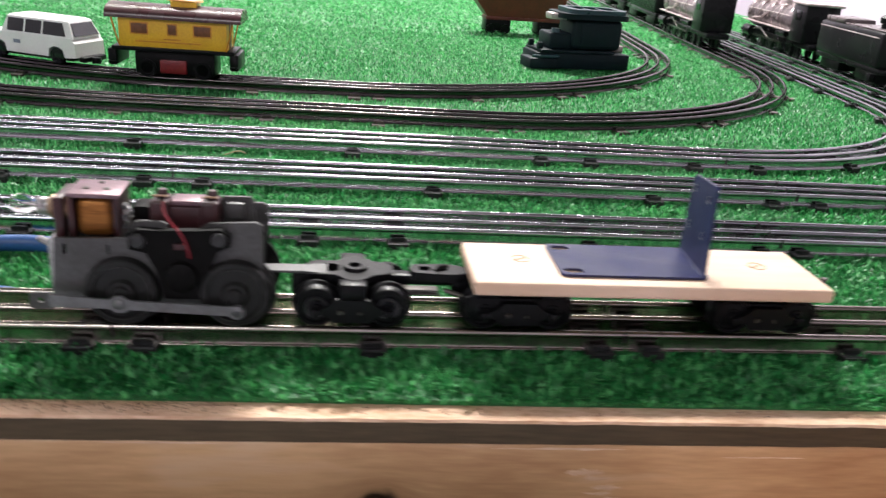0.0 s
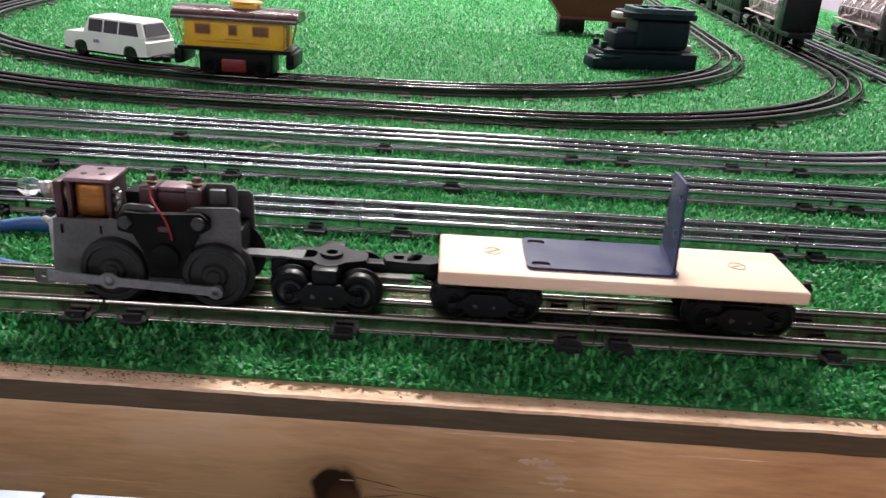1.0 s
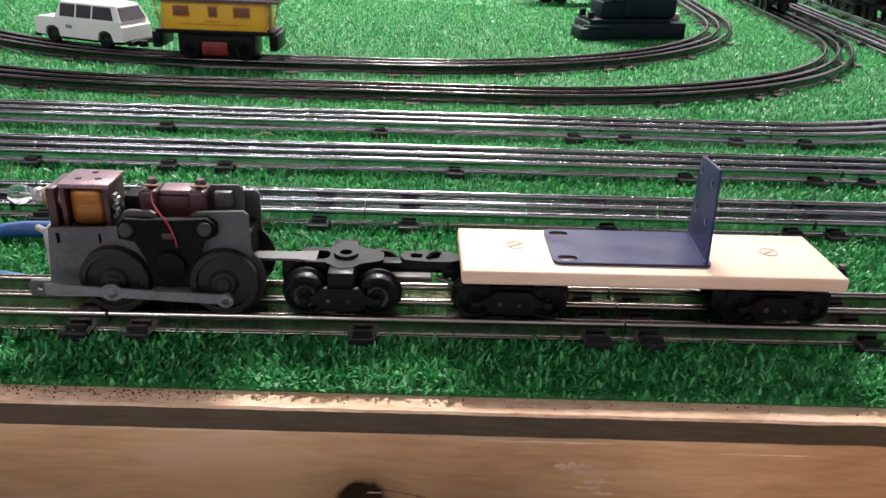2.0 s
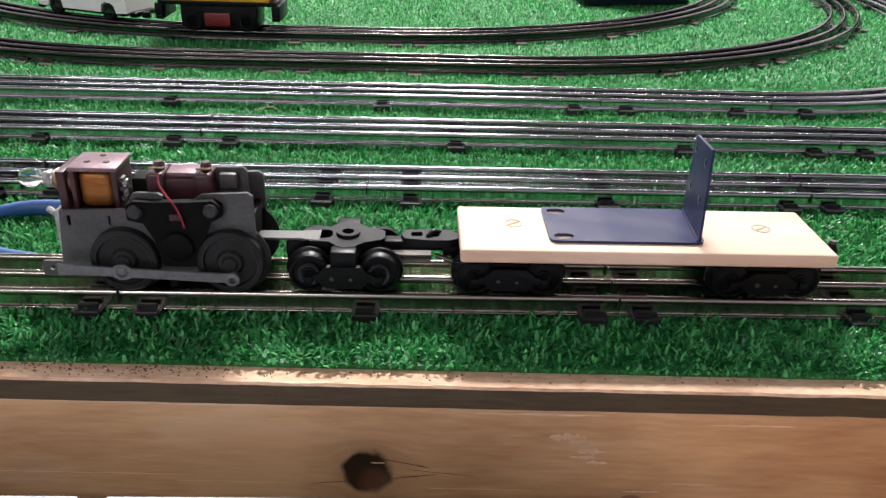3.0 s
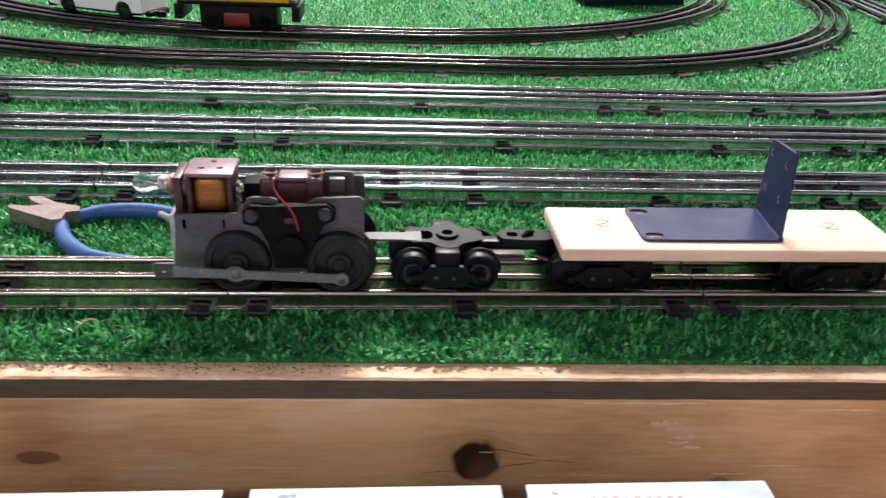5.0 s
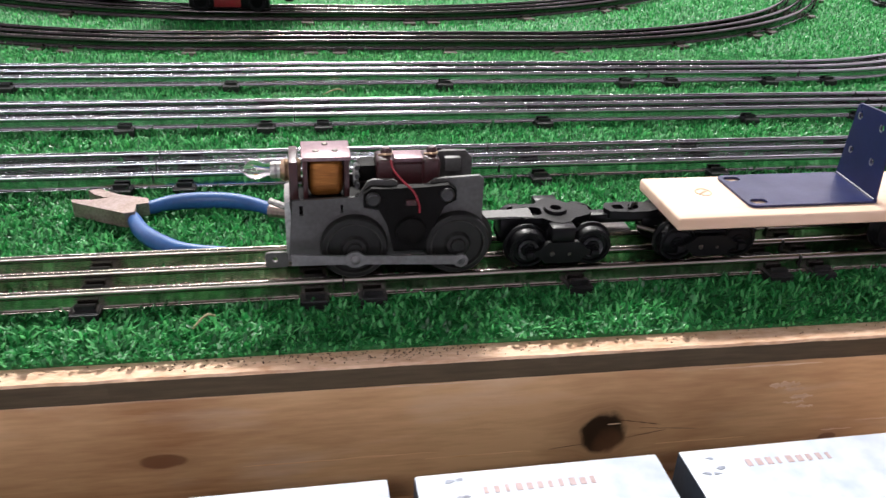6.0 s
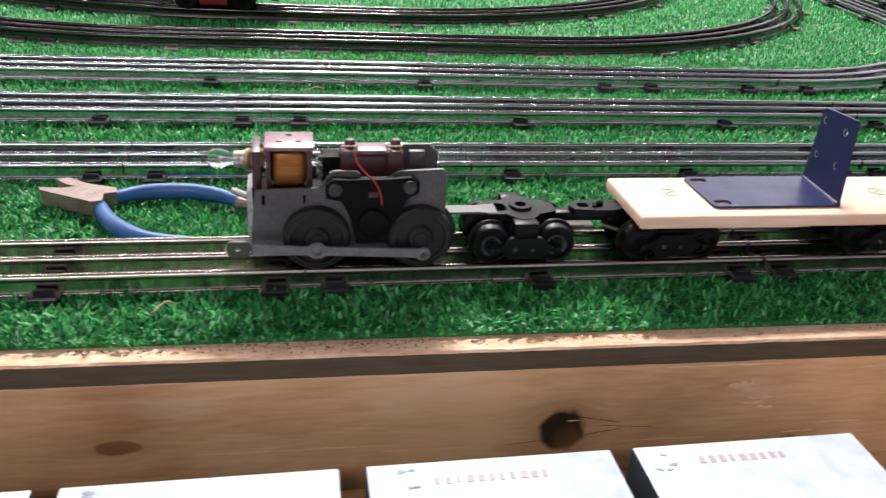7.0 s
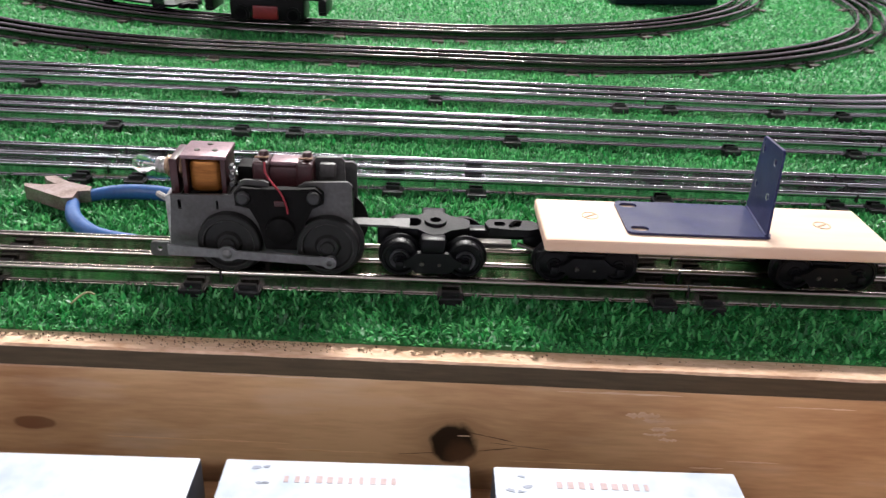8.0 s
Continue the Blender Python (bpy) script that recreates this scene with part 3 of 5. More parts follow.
ties_e = [(x, Y_E, 0) for x in (-0.217, -0.102, -0.074, 0.036)] + on_bend(0.134, Y_E + 0.547, 0.547, (0.151, 0.178, 0.290, 0.401, 0.428, 0.529, 0.606)) + on_bend(-0.227, Y_E + 0.547, 0.547, (-0.325, -0.352))
ties_f = [(x, Y_F, 0) for x in (-0.102,)] + on_bend(-0.006, Y_F + 0.56, 0.56, (0.012, 0.039, 0.152, 0.263, 0.290, 0.391, 0.482, 0.545)) + on_bend(-0.17, Y_F + 0.56, 0.56, (-0.355, -0.47, -0.495))
track("dark brown three-rail loop track with wide curved ends", path_e, loop_ties(path_e, (-0.40, 0.66, 0.80), ties_e), BROWN_RAIL, TIE_27, 0.0, 0.0135, 0.0030, 0.0021)
track("dark brown three-rail inner loop track with wide curved ends", path_f, loop_ties(path_f, (-0.55, 0.60, 1.05), ties_f), BROWN_RAIL, TIE_27, 0.0, 0.0135, 0.0030, 0.0021)


# ---- turf blades ----
def turf_patch(name, x0, x1, y0, y1, count, size, seed, lean=-0.017):
    """Short curled plastic blades, two faces each, thrown evenly over a stretch of the mat."""
    rng = np.random.default_rng(seed)
    x = rng.uniform(x0, x1, count)
    y = rng.uniform(y0, y1, count) + lean * x
    # tufts: blades close to one another lean much the same way and stand about as high
    u, v = x + 0.006 * np.sin(y * 330 + 1), y + 0.006 * np.sin(x * 290)
    tuft = np.sin(u * 410 + 2.1 * np.sin(v * 173)) + np.sin(v * 520 + 1.7 * np.sin(u * 211)) + np.sin((u + v) * 150)
    turn = 2.2 * tuft + rng.normal(0, 0.9, count)
    bow = np.clip(0.85 + 0.25 * np.sin(u * 260 - v * 340) + rng.uniform(-0.6, 0.6, count), 0.15, 1.5)
    length, half = size * (1 + 0.14 * tuft) * rng.uniform(0.7, 1.5, count), size * 0.17 * rng.uniform(0.6, 1.5, count)
    length = length * np.clip((y - lean * x - y0) / 0.008, 0.5, 1.0)  # shorter along the mat's cut edge, to keep their shadow off the bare strip
    dx, dy = np.cos(turn), np.sin(turn)
    base = np.full(count, -0.0008)
    verts = np.empty((count, 6, 3))
    for row, (run, rise, w) in enumerate(((0.0, 0.0, 1.0), (0.35, 0.62, 1.0), (1.0, 1.0, 0.55))):
        out = length * run * np.sin(bow)
        up = length * rise * (0.45 + 0.55 * np.cos(bow))
        for side, s in enumerate((-1, 1)):
            verts[:, 2 * row + side, 0] = x + dx * out - dy * s * half * w
            verts[:, 2 * row + side, 1] = y + dy * out + dx * s * half * w
            verts[:, 2 * row + side, 2] = base + up
    first = np.arange(count)[:, None] * 6
    quads = np.stack([first + [0, 1, 3, 2], first + [2, 3, 5, 4]], 1).reshape(-1)
    me = bpy.data.meshes.new(name)
    me.vertices.add(count * 6)
    me.vertices.foreach_set("co", verts.reshape(-1))
    me.loops.add(count * 8)
    me.loops.foreach_set("vertex_index", quads.astype(np.int32))
    me.polygons.add(count * 2)
    me.polygons.foreach_set("loop_start", np.arange(0, count * 8, 4, dtype=np.int32))
    me.update(calc_edges=True)
    me.materials.append(BLADES)
    return tagged(new(name, me), "short curled green plastic turf blades", "turf", kind="stuff")


turf_patch("turf_blades", -0.55, 0.62, -0.0535, 0.46, 290000, 0.0038, 11)
turf_patch("turf_blades", -0.95, 1.20, 0.46, 1.25, 260000, 0.0036, 12)
turf_patch("turf_blades", -1.1, 1.22, 1.25, 2.8, 150000, 0.0048, 13)

def crumbs():
    """Specks of soil and sawdust caught on the bare strip beside the turf."""
    rng = random.Random(31)
    bm = bmesh.new()
    for _ in range(420):
        x = rng.gauss(-0.09, 0.05) if rng.random() < 0.6 else rng.uniform(-0.45, 0.40)
        r = rng.uniform(0.00015, 0.00045)
        m = pose(x, 0.0025 + 0.0085 * rng.random() ** 0.6, -0.0027, rng.uniform(0, 90), rng.uniform(0, 90), 0) @ Matrix.Diagonal((r * rng.uniform(0.8, 2.0), r, r, 1))
        c = [bm.verts.new(m @ Vector(v)) for v in ((1, 0, 0), (0, 1, 0), (-1, 0, 0), (0, -1, 0), (0, 0, 1), (0, 0, -1))]
        for k in range(4):
            bm.faces.new([c[k], c[(k + 1) % 4], c[4]])
            bm.faces.new([c[(k + 1) % 4], c[k], c[5]])
    ob = part("dirt_crumbs", bm, CHECK, smooth=False)
    ob.matrix_world = EDGE
    tagged(ob, "dark crumbs of dirt on the bare plywood strip", "dirt", kind="stuff")


crumbs()

# ---- the train on the nearest track ----
YC = Y_A  # the train stands centred over its track
RAIL = 0.0125


def wheel_pair(parent, x, z, r, half, face, hub, label="", dished=False):
    """Two flanged wheels; half: from the middle of the track to the wheel's outer face."""
    for s in (-1, 1):
        m = pose(x, YC + s * half, z, 90 if s < 0 else -90, 0, 0)
        # own z points outwards
        w = part("wheel", lathe([(0, -0.007), (r * 1.16, -0.007), (r * 1.16, -0.0058), (r * 1.02, -0.0050), (r, -0.0007), (r * 0.96, 0), (r * 0.80, 0), (r * 0.76, -0.0012),
                                 (r * 0.42, -0.0014), (r * 0.34, 0.0004), (0, 0.0006)], m, 32), face, parent, label)
        part("tyre", lathe([(r * 0.800, 0.0001), (r * 0.840, 0.0001), (r * 0.835, 0.0004), (r * 0.805, 0.0004)], m, 32, ring=True), RIM if r > 0.012 else face, w)
        # paler grey than the wheel paints the bright reflection in the hub's recess
        if dished:
            part("dish", lathe([(r * 0.54, 0.0001), (r * 0.52, 0.0010), (r * 0.48, 0.0008), (r * 0.30, -0.0011), (r * 0.28, -0.0016), (r * 0.50, -0.0016)], m, 28, ring=True), DISH, w, "dished wheel centre, reflected light in its grey")
        part("hub", lathe([(0, 0.0004), (r * 0.24, 0.0005), (r * 0.20, 0.0016), (0, 0.0018)], m, 16), hub, w)
    part("axle", tube([(x, YC - half, z), (x, YC + half, z)], 0.0018, 10), TREAD, parent)


def motor():
    ob = thing("locomotive_motor", pose(0, 0, 0), "bare grey steel toy locomotive motor with copper coil and side rods", "train motor")
    top = [(-0.1255, 0.0205), (-0.1225, 0.0520), (-0.0925, 0.0530), (-0.0915, 0.0545), (-0.0880, 0.0605), (-0.0855, 0.0615), (-0.0760, 0.0613), (-0.0740, 0.0600), (-0.0735, 0.0400),
           (-0.0610, 0.0400), (-0.0605, 0.0580), (-0.0560, 0.0612), (-0.0350, 0.0622), (-0.0328, 0.0605), (-0.0325, 0.0380), (-0.0345, 0.0260), (-0.0600, 0.0215)]
    slots = [[(-0.1195, 0.0445), (-0.1178, 0.0445), (-0.1178, 0.0495), (-0.1195, 0.0495)], [(-0.1005, 0.0450), (-0.0993, 0.0450), (-0.0993, 0.0495), (-0.1005, 0.0495)]]
    for y in (YC - 0.0128, YC + 0.0150):
        part("side_plate", plate(top, 0.0018, pose(0, y, 0) @ TO_FRONT, slots), GREY_STEEL, ob)
    # rear upper plates, stepped back behind the brush holders
    part("rear_plate", plate([(-0.0620, 0.052), (-0.0610, 0.0665), (-0.0530, 0.0672), (-0.0520, 0.0690), (-0.0395, 0.0692), (-0.0378, 0.0675), (-0.0375, 0.052)], 0.0016, pose(0, YC + 0.002, 0) @ TO_FRONT),
         GREY_STEEL, ob)
    part("frame_block", box(-0.1215, -0.0340, YC - 0.0110, YC + 0.0130, 0.0190, 0.0480, 0.001), BLACK_FIBRE, ob)
    # black magnet yoke with two lobed ends seen between the plates
    yoke = [(-0.0900, 0.0495), (-0.0900, 0.0565), (-0.0865, 0.0590), (-0.0740, 0.0585), (-0.0620, 0.0590), (-0.0505, 0.0598), (-0.0465, 0.0570), (-0.0465, 0.0520), (-0.0520, 0.0490), (-0.0560, 0.0400),
            (-0.0600, 0.0260), (-0.0760, 0.0260), (-0.0790, 0.0400), (-0.0830, 0.0480)]
    part("magnet_yoke", plate(yoke, 0.0040, pose(0, YC - 0.0150, 0) @ TO_FRONT), BLACK_FIBRE, ob, "black magnet yoke plate")
    for x, z in ((-0.0858, 0.0540), (-0.0512, 0.0552)):
        part("yoke_bolt", lathe([(0, 0), (0.0034, 0), (0.0034, 0.0016), (0.0026, 0.0024), (0, 0.0026)], pose(x, YC - 0.0190, z, 90, 0, 0), 18), BOLT, ob)
    part("armature_cap", lathe([(0, 0), (0.0075, 0), (0.0070, 0.003), (0.0035, 0.0045), (0, 0.0046)], pose(-0.068, YC - 0.0185, 0.037, 90, 0, 0), 20), BLACK_FIBRE, ob)
    part("carbon_tab", box(-0.0705, -0.0655, YC - 0.0200, YC - 0.0185, 0.0500, 0.0530, 0.0004), MAROON, ob)
    # coil with lacquered top plate
    coil = part("coil", box(-0.1148, -0.0985, YC - 0.0080, YC + 0.0095, 0.0500, 0.0690, 0.0042, seg=4), COPPER, ob, "enamelled copper wire coil")
    part("coil_cheek", box(-0.1172, -0.1150, YC - 0.0095, YC + 0.0110, 0.0500, 0.0700, 0.0004), MAROON, coil)
    part("coil_cheek", box(-0.0982, -0.0958, YC - 0.0095, YC + 0.0110, 0.0500, 0.0700, 0.0004), MAROON, coil)
    cap = part("coil_top", box(-0.1178, -0.0950, YC - 0.0100, YC + 0.0118, 0.0692, 0.0714, 0.0007), COIL_TOP, ob, "purplish lacquered top plate with rivets")
    for x, y in ((-0.1110, -0.002), (-0.1020, -0.002), (-0.1065, 0.007)):
        part("rivet", lathe([(0, 0), (0.0016, 0), (0.0012, 0.0006), (0, 0.0008)], pose(x, YC + y, 0.0714), 12), TREAD, cap)
    part("coil_bracket", box(-0.1235, -0.1195, YC - 0.0095, YC + 0.0120, 0.0500, 0.0690, 0.0006), MAROON, ob)
    part("terminal", box(-0.0940, -0.0915, YC - 0.0080, YC - 0.0050, 0.0560, 0.0650, 0.0006), PALE_STEEL, ob)
    for z in (0.0665, 0.0620, 0.0575):
        part("terminal_tag", lathe([(0, 0), (0.0012, 0), (0.0012, 0.004), (0, 0.004)], pose(-0.0925, YC - 0.008, z, 90, 0, 0), 8), BOLT, ob)
    # maroon brush carriers with clips
    part("brush_bridge", box(-0.0830, -0.0525, YC - 0.0060, YC + 0.0060, 0.0545, 0.0655, 0.0015), MAROON, ob, "maroon fibre brush carrier")
    part("brush_roof", box(-0.0745, -0.0600, YC - 0.0045, YC + 0.0065, 0.0655, 0.0678, 0.0006), COIL_TOP, ob)
    for x in (-0.0788, -0.0570):
        h = part("brush_holder", box(x - 0.0042, x + 0.0042, YC - 0.0085, YC + 0.0055, 0.0545, 0.0685, 0.0018, seg=3), MAROON, ob)
        part("brush_tube", lathe([(0, 0), (0.0026, 0), (0.0026, 0.004), (0.0018, 0.0052), (0, 0.0052)], pose(x + 0.0008, YC - 0.0015, 0.0672), 14), MAROON, h)
        part("brush_clip", tube(smooth_path([(x - 0.003, YC - 0.004, 0.0696), (x, YC - 0.0065, 0.0706), (x + 0.003, YC - 0.003, 0.0696), (x + 0.001, YC + 0.001, 0.0714)], 4), 0.0006, 6), BRASS, h)
    part("rear_block", box(-0.0500, -0.0420, YC - 0.0040, YC + 0.0085, 0.0600, 0.0672, 0.0008), GREY_STEEL, ob)
    part("front_block", box(-0.0915, -0.0830, YC - 0.0030, YC + 0.0090, 0.0560, 0.0640, 0.0008), BLACK_FIBRE, ob)
    part("red_wire", tube(smooth_path([(-0.0765, YC - 0.0085, 0.0685), (-0.0755, YC - 0.0125, 0.0650), (-0.0715, YC - 0.0165, 0.0610), (-0.0670, YC - 0.0195, 0.0570), (-0.0645, YC - 0.0205, 0.0510),
                                       (-0.0640, YC - 0.0200, 0.0465)], 6), 0.00052, 8), RED_WIRE, ob, "thin red insulated wire")
    # wheels and rods
    for x in (-0.0945, -0.0448):
        wheel_pair(ob, x, RAIL + 0.0158, 0.0158, 0.0195, WHEEL_IRON, WHEEL_IRON)
    for s in (-1, 1):
        y = YC + s * 0.0232
        m = pose(0, y + 0.0006, 0) @ TO_FRONT
        rod = part("side_rod", plate([(-0.1240, 0.0232), (-0.1240, 0.0288), (-0.0990, 0.0270), (-0.0962, 0.0288), (-0.0928, 0.0288), (-0.0900, 0.0266), (-0.0460, 0.0246), (-0.0440, 0.0250), (-0.0415, 0.0246), (-0.0400, 0.0222),
                                      (-0.0405, 0.0196), (-0.0430, 0.0182), (-0.0455, 0.0186), (-0.0470, 0.0200), (-0.0900, 0.0222), (-0.0928, 0.0208), (-0.0962, 0.0208), (-0.0990, 0.0226)], 0.0012, m),
                   ROD_STEEL, ob, "flat grey steel side rod")
        out = 90 if s < 0 else -90
        part("crank_pin", lathe([(0, -0.004), (0.0026, -0.004), (0.0026, 0.0008), (0.0017, 0.0012), (0.0016, 0.0006), (0, 0.0006)], pose(-0.0432, y, 0.0216, out, 0, 0), 16), ROD_STEEL, rod)
        part("crank_pin", lathe([(0, -0.004), (0.0024, -0.004), (0.0024, 0.0010), (0.0012, 0.0018), (0, 0.0019)], pose(-0.0945, y, 0.0248, out, 0, 0), 16), ROD_STEEL, rod)
    # bent nose bracket with an eyelet
    part("nose_bracket", plate([(-0.1262, 0.0500), (-0.1238, 0.0510), (-0.1230, 0.0205), (-0.1262, 0.0205)], 0.0220, pose(0, YC + 0.010, 0) @ TO_FRONT), PALE_STEEL, ob, "bright bent steel nose bracket")
    part("nose_eyelet", plate(rounded(-0.1365, -0.1255, 0.0165, 0.0245, 0.002), 0.0016, pose(0, YC - 0.011, 0) @ TO_FRONT, [disc(-0.1318, 0.0208, 0.0014, 10)]), GREY_STEEL, ob)
    part("nose_pin", tube([(-0.1255, YC - 0.008, 0.0462), (-0.1330, YC - 0.002, 0.0468)], 0.0016, 8), PALE_STEEL, ob)
    part("pickup_shoe", lathe([(0, -0.004), (0.0058, -0.004), (0.0058, 0.004), (0, 0.004)], pose(-0.070, YC, 0.0186, 90, 0, 0), 18), BRASS, ob)
    # headlamp bulb
    socket = part("lamp_socket", lathe([(0, 0), (0.0052, 0), (0.0058, 0.0015), (0.0052, 0.003), (0.0058, 0.0045), (0.0050, 0.006), (0.0056, 0.0075), (0.0046, 0.009), (0.0036, 0.0100), (0, 0.0100)],
                                         pose(-0.1180, YC - 0.001, 0.0618, 0, -88, 0), 20), BRASS, ob, "crusty brass bulb socket")
    part("bulb_base", lathe([(0, 0), (0.0040, 0), (0.0042, 0.001), (0.0038, 0.002), (0.0042, 0.003), (0.0036, 0.005), (0, 0.005)], pose(-0.1270, YC - 0.001, 0.0621, 0, -88, 0), 18), PALE_STEEL, socket)
    part("bulb", lathe([(0, 0), (0.0030, 0), (0.0031, 0.0045), (0.0040, 0.0070), (0.0047, 0.0095), (0.0046, 0.0125), (0.0030, 0.0150), (0, 0.0158)], pose(-0.1285, YC - 0.001, 0.0623, 0, -88, 0), 20), GLASS, socket,
         "clear glass bulb")
    part("filament_post", tube([(-0.1300, YC - 0.002, 0.0623), (-0.1385, YC - 0.001, 0.0630)], 0.0004, 6), PALE_STEEL, socket)
    # drawbar to the rear truck
    part("drawbar", plate([(-0.0340, -0.0035), (-0.0280, -0.0042), (-0.0140, -0.0042), (-0.0040, -0.006), (-0.0040, 0.006), (-0.0140, 0.0042), (-0.0280, 0.0042), (-0.0340, 0.0035)], 0.0012,
                          pose(0, YC - 0.002, 0.0345)), GREY_STEEL, ob, "flat steel drawbar")
    return ob


motor()


def truck_parts(ob, x, detail=True):
    """A four-wheel toy truck under ob, its middle at x."""
    half = 0.0175
    for dx in (-0.0168, 0.0168):
        wheel_pair(ob, x + dx, RAIL + 0.0098, 0.0098, half, BLACK_CAST, BLACK_CAST, dished=detail)
    for s in (-1, 1):
        side = [(-0.0170, 0.0195), (-0.0170, 0.0228), (-0.0125, 0.0236), (-0.0078, 0.0276), (0.0078, 0.0276), (0.0125, 0.0236), (0.0170, 0.0228), (0.0170, 0.0195), (0.0122, 0.0200), (0.0085, 0.0162), (-0.0085, 0.0162),
                (-0.0122, 0.0200)]
        holes = []
        f = part("side_frame", plate(side, 0.0028, pose(x, YC + s * 0.0195 + 0.0014, 0) @ TO_FRONT, holes), BLACK_CAST, ob)
        for dx in (-0.0168, 0.0168):
            part("journal_box", box(x + dx - 0.0022, x + dx + 0.0022, YC + s * 0.0213 - 0.0012, YC + s * 0.0213 + 0.0012, 0.0190, 0.0232, 0.0008), BLACK_CAST, f)
        part("frame_bolt", lathe([(0, 0), (0.0010, 0), (0.0007, 0.0006), (0, 0.0007)], pose(x + 0.0035, YC + s * 0.0211, 0.0212, 90 if s < 0 else -90, 0, 0), 8), TREAD, f)
        part("frame_bolt", lathe([(0, 0), (0.0014, 0), (0.0010, 0.0007), (0, 0.0008)], pose(x - 0.0055, YC + s * 0.0211, 0.0216, 90 if s < 0 else -90, 0, 0), 8), TREAD, f)


def loose_truck():
    ob = thing("train_truck", pose(0, 0, 0), "loose black four-wheel truck with bare bolster and coupler arm", "train truck")
    x = 0.0085
    truck_parts(ob, x)
    # cast bolster plate with an oval slot, a round boss and a hole
    outline = [(-0.0205, -0.0055), (-0.0215, 0.0), (-0.0205, 0.0055), (-0.0170, 0.0085), (-0.0080, 0.0085), (-0.0040, 0.0130), (0.0, 0.0150), (0.0050, 0.0135), (0.0090, 0.0090), (0.0170, 0.0060), (0.0190, 0.0040), (0.0190, -0.0040),
               (0.0170, -0.0060), (0.0090, -0.0090), (0.0050, -0.0135), (0.0, -0.0150), (-0.0040, -0.0130), (-0.0080, -0.0085), (-0.0170, -0.0085)]
    part("bolster", plate(outline, 0.0036, pose(x, YC, 0.0318), [disc(0.001, 0, 0.0027), rounded(-0.0175, -0.0065, -0.0048, 0.0048, 0.0035, 4)]), BLACK_CAST, ob, "black cast bolster with a round pin hole")
    part("pin_boss", lathe([(0.0027, 0.0354), (0.0060, 0.0354), (0.0056, 0.0370), (0.0030, 0.0370)], pose(x + 0.001, YC, 0), 20, ring=True), BLACK_CAST, ob)
    for s in (-1, 1):
        part("bolster_arm", box(x - 0.0062, x + 0.0062, YC + s * 0.0162 - 0.0040, YC + s * 0.0162 + 0.0040, 0.0270, 0.0352, 0.0012), BLACK_CAST, ob)
    part("bolster_web", box(x - 0.0070, x + 0.0070, YC - 0.0130, YC + 0.0130, 0.0200, 0.0318, 0.001), BLACK_CAST, ob)
    part("end_horn", box(x - 0.0290, x - 0.0190, YC - 0.0060, YC + 0.0060, 0.0235, 0.0340, 0.0015), BLACK_CAST, ob)
    arm = part("coupler_arm", box(x + 0.0180, x + 0.0520, YC - 0.0035, YC + 0.0035, 0.0285, 0.0335, 0.0008), BLACK_CAST, ob)
    part("coupler_head", plate([(0.0290, -0.0050), (0.0270, 0.0), (0.0290, 0.0050), (0.0400, 0.0062), (0.0510, 0.0050), (0.0560, 0.0020), (0.0560, -0.0040), (0.0500, -0.0066), (0.0400, -0.0066)], 0.0042, pose(x, YC, 0.0318),
                               [disc(0.0430, 0, 0.0030, 12), rounded(0.0318, 0.0375, -0.0025, 0.0025, 0.0012, 2)]), BLACK_CAST, arm)
    part("coupler_pin", tube(smooth_path([(x + 0.0400, YC - 0.003, 0.0362), (x + 0.0425, YC, 0.0375), (x + 0.0460, YC + 0.003, 0.0360)], 4), 0.0011, 8), BLACK_CAST, arm)
    part("coupler_tongue", tube([(x + 0.0440, YC - 0.006, 0.0275), (x + 0.0535, YC - 0.009, 0.0255)], 0.0013, 8), TREAD, arm)
    part("shoe_plate", box(x + 0.0200, x + 0.0420, YC - 0.0050, YC + 0.0050, 0.0235, 0.0248, 0.0004), TREAD, ob)
    return ob


loose_truck()


